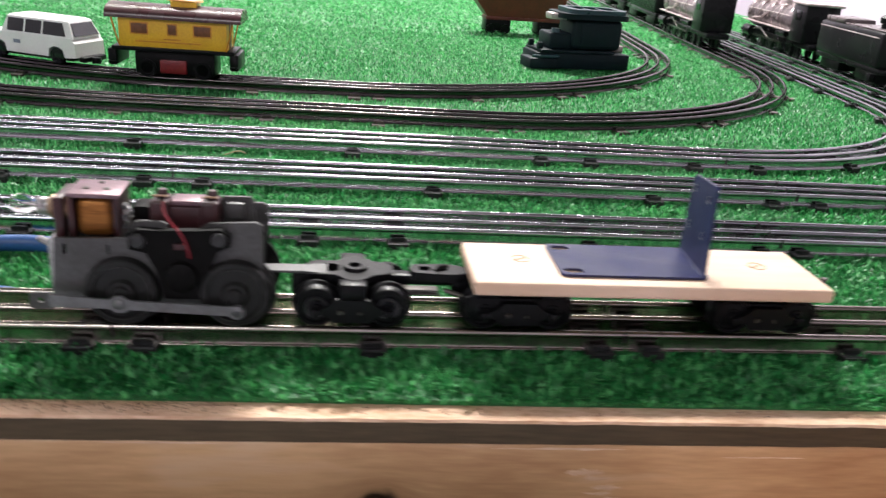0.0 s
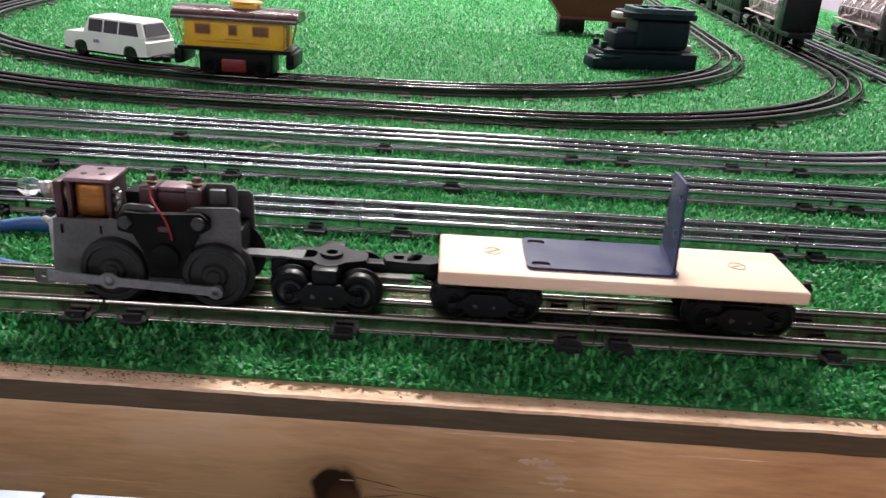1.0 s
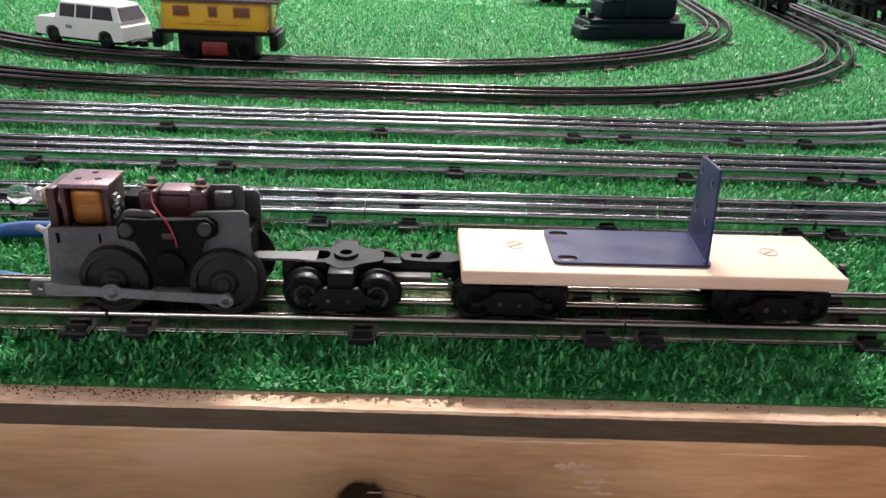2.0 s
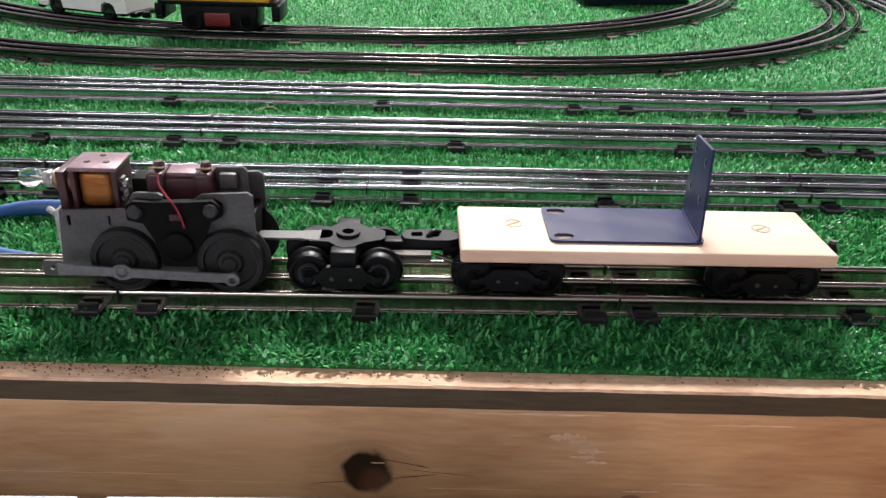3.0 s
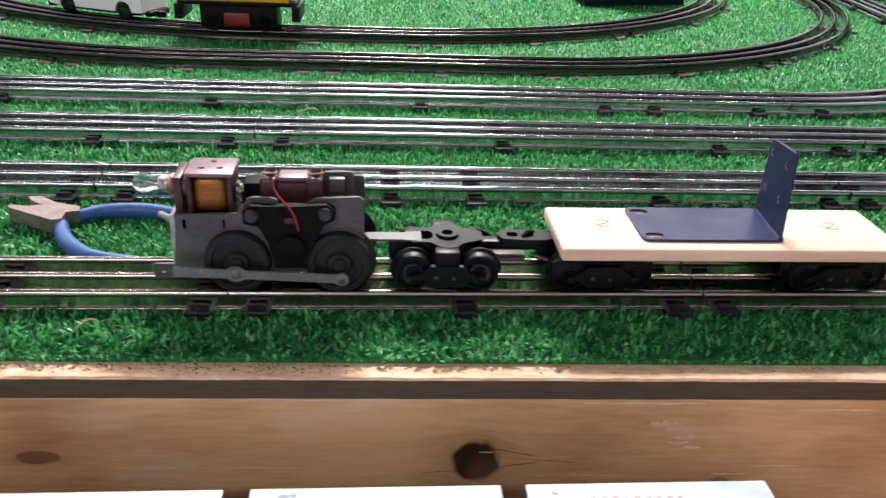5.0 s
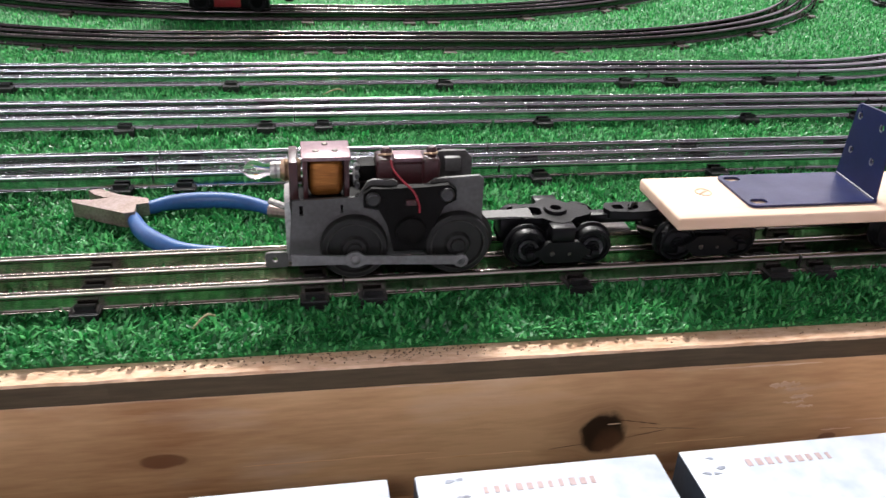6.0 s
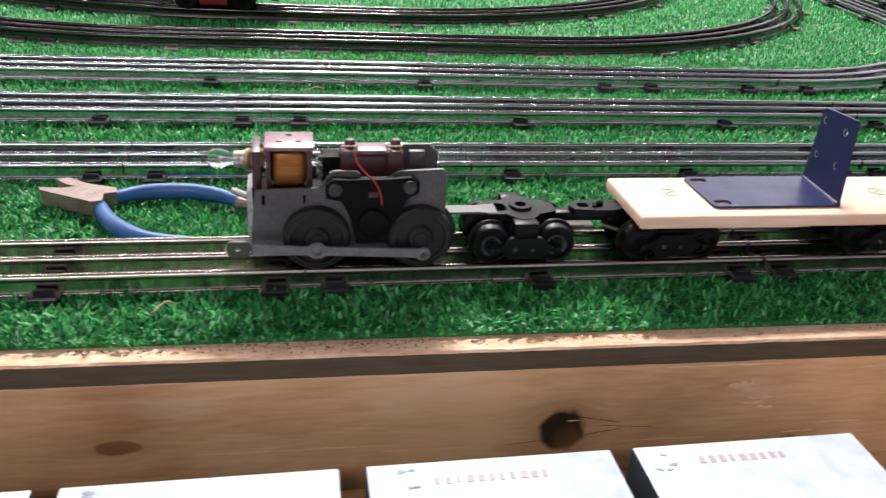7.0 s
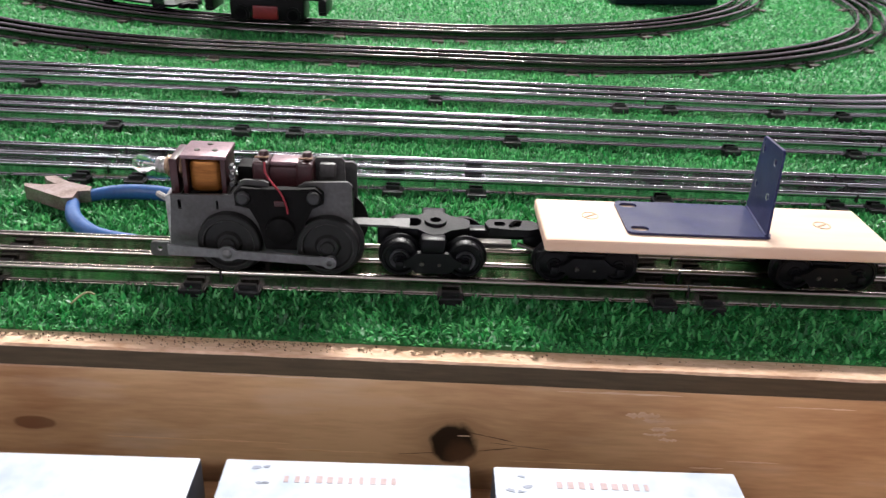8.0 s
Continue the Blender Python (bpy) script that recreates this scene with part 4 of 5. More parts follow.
def flatcar():
    ob = thing("flatcar", pose(0, 0, 0), "toy flat car with a bare pale pine deck on black trucks", "train car")
    deck = part("deck", box(0.0636, 0.2400, YC - 0.0288, YC + 0.0222, 0.0352, 0.0420, 0.0014, seg=3), DECK, ob, "bare pale pine board")
    for x, y in ((0.0905, 0.0015), (0.2135, 0.0002)):
        m = pose(x, YC + y, 0.0420)
        part("screw_plug", lathe([(0, -0.0005), (0.0046, -0.0005), (0.0046, 0.0003), (0.0038, 0.0003), (0.0036, -0.0001), (0, -0.0001)], m, 22), PLUG, deck)
        part("screw_slot", box(-0.0030, 0.0030, -0.0005, 0.0005, -0.0002, 0.0004, bm=None), PLUG, deck).matrix_basis = m @ pose(0, 0, 0, 0, 0, 35)
    for x in (0.0880, 0.2135):
        truck_parts(ob, x, False)
        part("bolster", box(x - 0.0215, x + 0.0215, YC - 0.0150, YC + 0.0150, 0.0215, 0.0300, 0.0015), BLACK_CAST, ob)
        part("king_pin", lathe([(0, 0.029), (0.0075, 0.029), (0.0075, 0.0352), (0, 0.0352)], pose(x, YC, 0), 18), BLACK_CAST, ob)
        part("axle_guard", box(x - 0.0265, x + 0.0265, YC - 0.0172, YC - 0.0150, 0.0165, 0.0290, 0.0015), BLACK_CAST, ob)
    part("end_coupler", box(0.2390, 0.2490, YC - 0.0040, YC + 0.0040, 0.0240, 0.0330, 0.0012), BLACK_CAST, ob)
    knob = part("end_knob", lathe([(0, 0), (0.0030, 0), (0.0034, 0.0020), (0.0030, 0.0065), (0.0016, 0.0095), (0, 0.0100)], pose(0.2480, YC - 0.006, 0.0280), 14), BLACK_CAST, ob)
    part("knob_cap", lathe([(0, 0), (0.0020, 0), (0.0016, 0.0012), (0, 0.0014)], pose(0.2480, YC - 0.006, 0.0378), 10), TREAD, knob)
    part("front_link", box(0.0560, 0.0660, YC - 0.0045, YC + 0.0045, 0.0260, 0.0330, 0.001), BLACK_CAST, ob)
    return ob


flatcar()


def angle_bracket():
    ob = thing("angle_bracket", pose(0, 0, 0.0420), "dark navy enamelled steel angle bracket lying on the pine deck", "bracket")
    y0, y1, t = YC - 0.0200, YC + 0.0192, 0.0012
    slots = [rounded(0.1084, 0.1176, y0 + 0.0026, y0 + 0.0077, 0.0024, 4), rounded(0.1084, 0.1176, y1 - 0.0077, y1 - 0.0026, 0.0024, 4)]
    part("base_plate", plate(rounded(0.1060, 0.1795, y0, y1, 0.0035), t, pose(0, 0, 0.0003), slots), NAVY, ob)
    m = Matrix(((0.085, 0, 1, 0.1776 - 0.085 * YC), (1, 0, 0, 0), (0, 1, 0, 0), (0, 0, 0, 1)))  # a little askew
    holes = [disc(YC + dy, z, 0.0016, 10) for dy, z in ((-0.0085, 0.0372), (0.0115, 0.0372), (-0.0085, 0.0188), (0.0112, 0.0182))]
    edge_line = [(y0, 0.0004), (y1, 0.0004), (y1 - 0.0030, 0.0415), (y1 - 0.0045, 0.0432), (y0 + 0.0060, 0.0456), (y0 + 0.0042, 0.0440)]
    up = part("upright", plate(edge_line, t, m, holes), NAVY, ob)
    for dy, z in ((-0.0085, 0.0372), (0.0115, 0.0372), (-0.0085, 0.0188), (0.0112, 0.0182)):
        # enamel chipped away along one side of each hole
        chip = [(YC + dy + rr * math.cos(k), z + rr * math.sin(k)) for k in (-2.0, -1.4, -0.8, -0.2, 0.4, 1.0) for rr in (0.00165,)]
        chip += [(YC + dy + rr * math.cos(k), z + rr * math.sin(k)) for k, rr in ((0.9, 0.0021), (0.4, 0.0024), (-0.2, 0.0023), (-0.8, 0.0027), (-1.4, 0.0024), (-1.9, 0.0021))]
        for side in (-0.00012, t + 0.00002):
            part("chip", plate(chip, 0.0001, m @ pose(0, 0, side)), PALE_STEEL, up, "bare metal chip beside a hole", smooth=False)
    part("bend", tube([(0.1764, y0 + 0.001, 0.0014), (0.1796, y1 - 0.001, 0.0014)], 0.0012, 10), NAVY, up)
    return ob


angle_bracket()


# ---- pliers lying on the turf ----
def pliers():
    ob = thing("pliers", pose(0, 0, 0), "combination pliers with blue vinyl grips lying open on turf", "pliers")
    z = 0.0070

    def jaw(points, thick):
        return plate(points, thick, pose(0, 0, z - thick / 2 + 0.001))
    part("jaw", jaw([(-0.2455, 0.0925), (-0.2440, 0.0885), (-0.2140, 0.0720), (-0.2085, 0.0735), (-0.2095, 0.0850), (-0.2170, 0.0930), (-0.2240, 0.0940), (-0.2340, 0.0912)], 0.0088), JAW, ob, "worn steel plier jaw")
    part("jaw", jaw([(-0.2390, 0.1055), (-0.2330, 0.1075), (-0.2210, 0.0985), (-0.2040, 0.0920), (-0.2030, 0.0860), (-0.2120, 0.0830), (-0.2200, 0.0905), (-0.2245, 0.0945), (-0.2290, 0.0955), (-0.2345, 0.0995)], 0.0078),
         JAW, ob, "worn steel plier jaw")
    part("pivot", lathe([(0, 0), (0.0042, 0), (0.0038, 0.0008), (0, 0.0011)], pose(-0.2140, 0.0845, z + 0.0042), 18), JAW, ob)
    g1 = [(-0.2045, 0.0890, z), (-0.1920, 0.0955, z), (-0.1760, 0.0975, z), (-0.1590, 0.0955, z), (-0.1450, 0.0890, z), (-0.1350, 0.0810, z)]
    g2 = [(-0.2105, 0.0770, z), (-0.2050, 0.0630, z), (-0.1975, 0.0510, z), (-0.1860, 0.0395, z), (-0.1760, 0.0345, z), (-0.1560, 0.0315, z - 0.001)]
    for g in (g1, g2):
        path = smooth_path(g, 8)
        n = len(path)
        rad = [0.0037 + 0.0010 * math.sin(math.pi * min(1, i / (n - 1) * 1.15)) for i in range(n)]
        rad[0], rad[-1] = 0.0036, 0.0026
        part("grip", tube(path, rad, 14, flat=1.05), BLUE_GRIP, ob, "blue dipped vinyl grip")
    part("grip_end", tube([(-0.1365, 0.0798, z), (-0.1240, 0.0745, z)], [0.0036, 0.0030], 10), JAW, ob)


pliers()


def straw(x, y, turn, size):
    ob = part("dry_stalk", tube(smooth_path([(-size, 0, 0.003), (-0.2 * size, size * 0.2, 0.0052), (0.5 * size, size * 0.3, 0.0060), (size, size * 0.1, 0.0045)], 4), 0.00055, 6), STRAW)
    ob.matrix_world = pose(x, y, 0, 0, 0, turn)
    tagged(ob, "small dry straw stalk caught in turf", "debris")


straw(-0.1640, -0.0290, 35, 0.006)
straw(-0.0870, 0.3120, 10, 0.009)


# ---- boxes on the shelf below the table edge ----
SHELF_Z = -0.079
shelf = thing("shelf", pose(0, 0, 0), "stained pine shelf board below the table edge", "shelf")
part("board", box(-1.2, 1.2, -0.300, -0.0640, SHELF_Z - 0.018, SHELF_Z, 0.0015), PINE, shelf)
for bx in (-1.1, -0.1, 1.1):
    part("shelf_bracket", box(bx - 0.02, bx + 0.02, -0.28, -0.0640, SHELF_Z - 0.05, SHELF_Z - 0.018, 0.002), PINE, shelf)


def card_box(x0, x1, words, seed):
    rng = random.Random(seed)
    ob = thing("cardboard_box", pose((x0 + x1) / 2, -0.105, SHELF_Z), "pale blue white lidded cardboard box with faded red print", "box", "boxes on the shelf")
    w, top = (x1 - x0) / 2, -0.0272 - SHELF_Z
    part("tray", box(-w + 0.0012, w - 0.0012, -0.1588, -0.0012, 0.0, top - 0.012, 0.0008), BOX_SIDE, ob, "slate blue card tray")
    lid = part("lid", box(-w, w, -0.1600, 0.0, 0.010, top, 0.0009), BOX_SIDE, ob, "pale lid with slate blue sides")
    lid.data.materials.append(BOX_LID)
    for p in lid.data.polygons:
        if p.normal.z > 0.6:
            p.material_index = 1
    for t0, t1, ty, th in words:
        # a faded line of print, one plain bar for each character
        n = max(3, int((t1 - t0) / 0.0043))
        for i in range(n):
            a = t0 - (x0 + x1) / 2 + (t1 - t0) * i / n
            bm = box(a, a + (t1 - t0) / n * rng.uniform(0.35, 0.62), ty + 0.105 - th / 2, ty + 0.105 + th * rng.uniform(0.35, 0.5), top + 0.00005, top + 0.0002)
            part("print_mark", bm, RED_INK, lid, "faded red print", smooth=False)
    for i in range(4):
        a, b = -w + 0.007 + rng.uniform(0, 0.014), -0.004 - rng.uniform(0, 0.012)
        part("scuff", plate([(a + r * math.cos(k), b + 0.5 * r * math.sin(k)) for k in (0, 0.9, 2.0, 3.0, 4.1, 5.2) for r in (rng.uniform(0.001, 0.0028),)], 0.00015, pose(0, 0, top + 0.00005)), GREY_INK, lid,
             "grey printed smudge", smooth=False)


card_box(-0.4260, -0.3180, [], 1)
card_box(-0.3100, -0.2047, [], 2)
card_box(-0.1950, -0.0890, [], 3)
card_box(-0.0782, 0.0270, [(-0.0515, -0.0020, -0.1163, 0.0042)], 4)
card_box(0.0372, 0.1435, [(0.0637, 0.1060, -0.1155, 0.0042)], 5)


# ---- rolling stock on the loops ----
def small_wheels(ob, xs, half, z, r):
    for x in xs:
        for s in (-1, 1):
            part("wheel", lathe([(0, -0.005), (r * 1.15, -0.005), (r * 1.15, -0.0038), (r, -0.003), (r, 0), (r * 0.7, 0), (r * 0.6, -0.001), (0, -0.001)], pose(x, s * half, z, 90 if s < 0 else -90, 0, 0), 20), BLACK_CAST, ob)


def caboose():
    ob = thing("caboose", pose(-0.1855, Y_F, 0.0125, 0, 0, -1.5), "short yellow tin caboose with dark maroon roof on the inner loop", "train car")
    half = 0.0235
    body = part("body", box(-0.0575, 0.0575, -half, half, 0.0330, 0.0640, 0.0008), YELLOW, ob, "yellow lithographed tin body")
    for x, w in ((-0.0355, 0.0175), (-0.0005, 0.0090), (0.0315, 0.0180)):
        for s in (-1, 1):
            f = part("window", box(x - w / 2, x + w / 2, s * half - 0.0006, s * half + 0.0006, 0.0475, 0.0585, 0.0004), CAB_PRINT, body, "brown printed window")
            part("window_frame", plate(rounded(x - w / 2 - 0.001, x + w / 2 + 0.001, 0.0465, 0.0595, 0.0008, 2), 0.0004, pose(0, s * (half + 0.0004) + 0.0002, 0) @ TO_FRONT,
                                       [rounded(x - w / 2 + 0.0004, x + w / 2 - 0.0004, 0.0480, 0.0580, 0.0006, 2)]), ORANGE_PRINT, f)
    for s in (-1, 1):
        part("side_print", box(-0.0400, 0.0300, s * half - 0.0004, s * half + 0.0004, 0.0385, 0.0400), ORANGE_PRINT, body, "orange printed line")
        part("side_print", box(-0.0100, 0.0080, s * half - 0.0004, s * half + 0.0004, 0.0418, 0.0432), ORANGE_PRINT, body, "orange printed line")
        part("corner_post", tube(smooth_path([(0.0565 * s, -half - 0.0005, 0.0330), (0.0600 * s, -half - 0.001, 0.0450), (0.0640 * s, -half - 0.001, 0.0630)], 4), 0.0009, 6), ORANGE_PRINT, ob)
        part("rear_post", tube(smooth_path([(0.0565 * s, half, 0.0330), (0.0600 * s, half, 0.0450), (0.0640 * s, half, 0.0630)], 4), 0.0009, 6), ORANGE_PRINT, ob)
        part("end_door", box(s * 0.0575 - 0.0006, s * 0.0575 + 0.0006, -0.007, 0.007, 0.0345, 0.0600, 0.0004), CAB_PRINT, body)
    part("floor_sill", box(-0.0660, 0.0660, -half - 0.001, half + 0.001, 0.0285, 0.0330, 0.001), BLACK_CAST, ob)
    # arched roof, drawn out over both ends
    arch = [(-half - 0.0045, 0.0635)] + [((half + 0.0045) * math.sin(radians(a)), 0.0650 + 0.0125 * math.cos(radians(a))) for a in range(-86, 87, 12)] + [(half + 0.0045, 0.0635)]
    roof = part("roof", sweep([(-0.0705, 0), (-0.0650, 0), (0.0, 0), (0.0680, 0), (0.0735, 0)], arch), CAB_ROOF, ob, "dark maroon arched tin roof")
    cup = part("cupola", box(-0.0040, 0.0240, -0.0110, 0.0110, 0.0740, 0.0825, 0.001), YELLOW, ob)
    part("cupola_roof", lathe([(0, 0.0860), (0.010, 0.0852), (0.0165, 0.0835), (0.0175, 0.0822), (0, 0.0822)][::-1], pose(0.010, 0, 0, 0, 0, 0) @ Matrix.Diagonal((1.15, 0.75, 1, 1)), 24), ORANGE_PRINT, cup)
    for x in (-0.0655, 0.0650):
        st = part("steps", box(x - 0.0048, x + 0.0048, -half - 0.0010, half + 0.0010, 0.0120, 0.0300, 0.002), BLACK_CAST, ob, "black end steps")
        part("tread", box(x - 0.0042, x + 0.0042, -half - 0.0025, -half, 0.0150, 0.0165, 0.0004), BLACK_CAST, st)
    part("underframe", box(-0.0430, 0.0430, -0.0195, 0.0195, 0.0030, 0.0290, 0.002), BLACK_CAST, ob)
    part("red_lever_box", box(-0.0160, 0.0130, -0.0225, -0.0190, 0.0050, 0.0200, 0.0015), RED_PAINT, ob, "red painted lever box")
    small_wheels(ob, (-0.030, 0.030), 0.0205, 0.0100, 0.0098)


caboose()


def van():
    a = math.asin((-0.358 + 0.17) / 0.56)
    m = pose(-0.355, Y_F + 0.56 - 0.56 * math.cos(a) + 0.034, 0.0125, 0, 0, math.degrees(a) - 3)
    ob = thing("rail_van", m @ Matrix.Diagonal((0.95, 0.95, 0.92, 1)), "white toy rail wagon car with dark windows on the loop", "toy car")
    half, dx = 0.026, 0.068
    # side view outline, drawn through to both sides
    low = [(-dx, 0.0100), (-dx - 0.001, 0.0285), (-dx + 0.004, 0.0315), (-0.0260, 0.0330), (0.0640, 0.0330), (dx + 0.002, 0.0270), (dx + 0.003, 0.0100), (0.0550, 0.0085), (0.0520, 0.0180), (0.0460, 0.0215), (0.0390, 0.0215),
           (0.0330, 0.0180), (0.0310, 0.0085), (-0.0290, 0.0085), (-0.0310, 0.0180), (-0.0370, 0.0215), (-0.0450, 0.0215), (-0.0510, 0.0180), (-0.0530, 0.0085)]
    body = part("body", plate(low, 2 * half, pose(0, half, 0) @ TO_FRONT), WHITE_PAINT, ob, "white painted body")
    cab = bmesh.new()
    lo = [(-0.0360, -half + 0.001), (0.0680, -half + 0.001), (0.0680, half - 0.001), (-0.0360, half - 0.001)]
    hi = [(-0.0280, -half + 0.006), (0.0590, -half + 0.006), (0.0590, half - 0.006), (-0.0280, half - 0.006)]
    v0 = [cab.verts.new((x, y, 0.0325)) for x, y in lo]
    v1 = [cab.verts.new((x, y, 0.0520)) for x, y in hi]
    v2 = [cab.verts.new((x * 0.9 + 0.0006, y * 0.8, 0.0545)) for x, y in hi]
    for p, q in ((v0, v1), (v1, v2)):
        for i in range(4):
            cab.faces.new([p[i], p[(i + 1) % 4], q[(i + 1) % 4], q[i]])
    cab.faces.new(v2)
    part("cab_roof", cab, WHITE_PAINT, ob)
    for s in (-1, 1):
        for x0, x1 in ((-0.0270, -0.0040), (-0.0010, 0.0215), (0.0245, 0.0570)):
            k0, k1 = (0.0345 - 0.0325) / 0.0195, (0.0500 - 0.0325) / 0.0195
            bm = bmesh.new()
            y_lo, y_hi = half - 0.001 - 0.005 * k0, half - 0.001 - 0.005 * k1
            x_cut = 0.006 if x1 > 0.03 else 0.0
            vs = [bm.verts.new((x, s * (y + o), z)) for o in (0.0006, -0.002) for x, y, z in ((x0, y_lo, 0.0345), (x1, y_lo, 0.0345), (x1 - x_cut, y_hi, 0.0500), (x0, y_hi, 0.0500))]
            for f in ((0, 1, 2, 3), (7, 6, 5, 4), (0, 4, 5, 1), (1, 5, 6, 2), (2, 6, 7, 3), (3, 7, 4, 0)):
                bm.faces.new([vs[i] for i in f])
            bmesh.ops.recalc_face_normals(bm, faces=bm.faces)
            part("side_window", bm, DARK_WINDOW, body)
        part("door_badge", box(-0.0180, -0.0080, s * half - 0.0004, s * half + 0.0004, 0.0200, 0.0245), GREY_INK, body)
        for x in (-0.0410, 0.0430):
            part("wheel", lathe([(0, -0.006), (0.0100, -0.006), (0.0104, -0.004), (0.0100, 0), (0.0060, 0.0002), (0.0050, -0.0012), (0, -0.0010)], pose(x, s * (half - 0.0005), 0.0100, 90 if s < 0 else -90, 0, 0), 22), DARK_WINDOW, ob,
                 "black rubber wheel")
    bm = bmesh.new()
    k = [(0.0670, 0.0350, 0.0215), (0.0670, 0.0350, -0.0215), (0.0600, 0.0500, -0.0180), (0.0600, 0.0500, 0.0180)]
    vs = [bm.verts.new((x + 0.0009 - o, y, z)) for o in (0, 0.003) for x, z, y in k]
    for f in ((0, 1, 2, 3), (7, 6, 5, 4), (0, 4, 5, 1), (1, 5, 6, 2), (2, 6, 7, 3), (3, 7, 4, 0)):
        bm.faces.new([vs[i] for i in f])
    bmesh.ops.recalc_face_normals(bm, faces=bm.faces)
    part("windscreen", bm, DARK_WINDOW, body)
    part("under_tray", box(-0.060, 0.060, -0.018, 0.018, 0.0035, 0.0120, 0.002), BLACK_CAST, ob)
    for s in (-1, 1):
        part("bumper", box(s * 0.0735 - 0.0045, s * 0.0735 + 0.0045, -0.020, 0.020, 0.0040, 0.0110, 0.002), BLACK_CAST, ob)
        part("coupler", lathe([(0, 0), (0.0055, 0), (0.0060, 0.003), (0.0050, 0.007), (0, 0.007)], pose(s * 0.0820, -0.004, 0.0030), 14), BLACK_CAST, ob)


van()


def crane():
    ob = thing("crane_body", pose(0.360, 0.912, 0.0, 0, 0, 10) @ Matrix.Diagonal((0.86, 0.9, 0.93, 1)), "dark teal cast toy crane body resting on turf", "toy crane")
    part("deck", box(-0.090, 0.092, -0.034, 0.034, 0.003, 0.0290, 0.003), TEAL_CAST, ob)
    part("front_step", box(-0.104, -0.052, -0.038, 0.010, 0.003, 0.0200, 0.003), TEAL_CAST, ob)
    part("step_rail", tube([(-0.100, -0.037, 0.0235), (-0.050, -0.037, 0.0235)], 0.0025, 8), TEAL_TOP, ob)
    part("deck_edge", box(-0.084, 0.060, -0.036, 0.036, 0.0290, 0.0340, 0.0015), TEAL_CAST, ob)
    part("engine_box", box(-0.066, -0.010, -0.026, 0.026, 0.034, 0.0600, 0.004), TEAL_CAST, ob)
    part("engine_cap", lathe([(0, 0.060), (0.0085, 0.060), (0.0075, 0.066), (0, 0.067)], pose(-0.050, -0.012, 0), 16), TEAL_TOP, ob)
    cab = part("cab", box(-0.026, 0.072, -0.034, 0.034, 0.034, 0.0840, 0.010, seg=4), TEAL_CAST, ob)
    part("cab_panel", box(-0.010, 0.056, -0.0352, -0.0338, 0.042, 0.0770, 0.0005), TEAL_CAST, cab)
    part("cab_roof", plate(rounded(-0.050, 0.082, -0.041, 0.041, 0.018, 6), 0.0085, pose(0, 0, 0.0835)), TEAL_CAST, cab, "overhanging dark teal roof")
    part("roof_rim", plate(rounded(-0.034, 0.078, -0.037, 0.037, 0.016, 6), 0.0070, pose(0, 0, 0.0920), [rounded(-0.022, 0.066, -0.026, 0.026, 0.010, 5)]), TEAL_TOP, cab, "lighter teal roof rim")
    for x in (-0.012, 0.014, 0.042):
        part("roof_rib", box(x - 0.0030, x + 0.0030, -0.026, 0.026, 0.0918, 0.0975, 0.0012), TEAL_TOP, cab)
    part("boom_stub", box(-0.062, -0.030, -0.014, 0.014, 0.0800, 0.0900, 0.002), LOCO_GREY, cab)
    for y in (-0.020, 0.020):
        part("deck_lug", box(-0.086, -0.076, y - 0.004, y + 0.004, 0.0330, 0.0440, 0.0015), TEAL_CAST, ob)
    part("rear_lug", box(0.088, 0.102, -0.012, 0.022, 0.012, 0.0260, 0.002), TEAL_CAST, ob)
    part("lamp_lug", box(0.066, 0.094, -0.004, 0.024, 0.0290, 0.0400, 0.002), LOCO_GREY, ob)


crane()


def tipper():
    ob = thing("hopper_car", pose(0.348, 1.325, 0.0, 0, 0, 4), "oxide brown toy hopper car with yellow top on turf", "train car")
    bm = bmesh.new()
    lo = [(-0.066, -0.020), (0.080, -0.020), (0.080, 0.020), (-0.066, 0.020)]
    hi = [(-0.108, -0.030), (0.092, -0.030), (0.092, 0.030), (-0.108, 0.030)]
    a = [bm.verts.new((x, y, 0.030)) for x, y in lo]
    b = [bm.verts.new((x, y, 0.080)) for x, y in hi]
    for i in range(4):
        bm.faces.new([a[i], a[(i + 1) % 4], b[(i + 1) % 4], b[i]])
    bm.faces.new(a[::-1])
    bm.faces.new(b)
    bmesh.ops.recalc_face_normals(bm, faces=bm.faces)
    part("body", bm, OXIDE, ob, "oxide brown sloped body")
    for x in (-0.070, -0.030, 0.010, 0.050, 0.084):
        part("side_rib", box(x - 0.0022, x + 0.0022, -0.0318, -0.0290, 0.0800, 0.1120, 0.0005), OXIDE, ob)
    part("sill", box(-0.072, 0.090, -0.022, 0.022, 0.0280, 0.0340, 0.001), OXIDE, ob)
    for x0, x1 in ((-0.118, -0.060),):
        part("side_panel", box(x0, x1, -0.0325, -0.0295, 0.0930, 0.1150, 0.001), YELLOW, ob, "yellow upper panel")
        part("side_panel", box(x0, x1, 0.0295, 0.0325, 0.0930, 0.1150, 0.001), YELLOW, ob, "yellow upper panel")
    part("upper_body", box(-0.108, 0.092, -0.0295, 0.0295, 0.080, 0.1130, 0.002), OXIDE, ob)
    for x in (-0.045, 0.062):
        part("truck", box(x - 0.026, x + 0.026, -0.018, 0.018, 0.006, 0.0300, 0.003), BLACK_CAST, ob)
        small_wheels(ob, (x - 0.015, x + 0.015), 0.0205, 0.0098, 0.0096)


tipper()


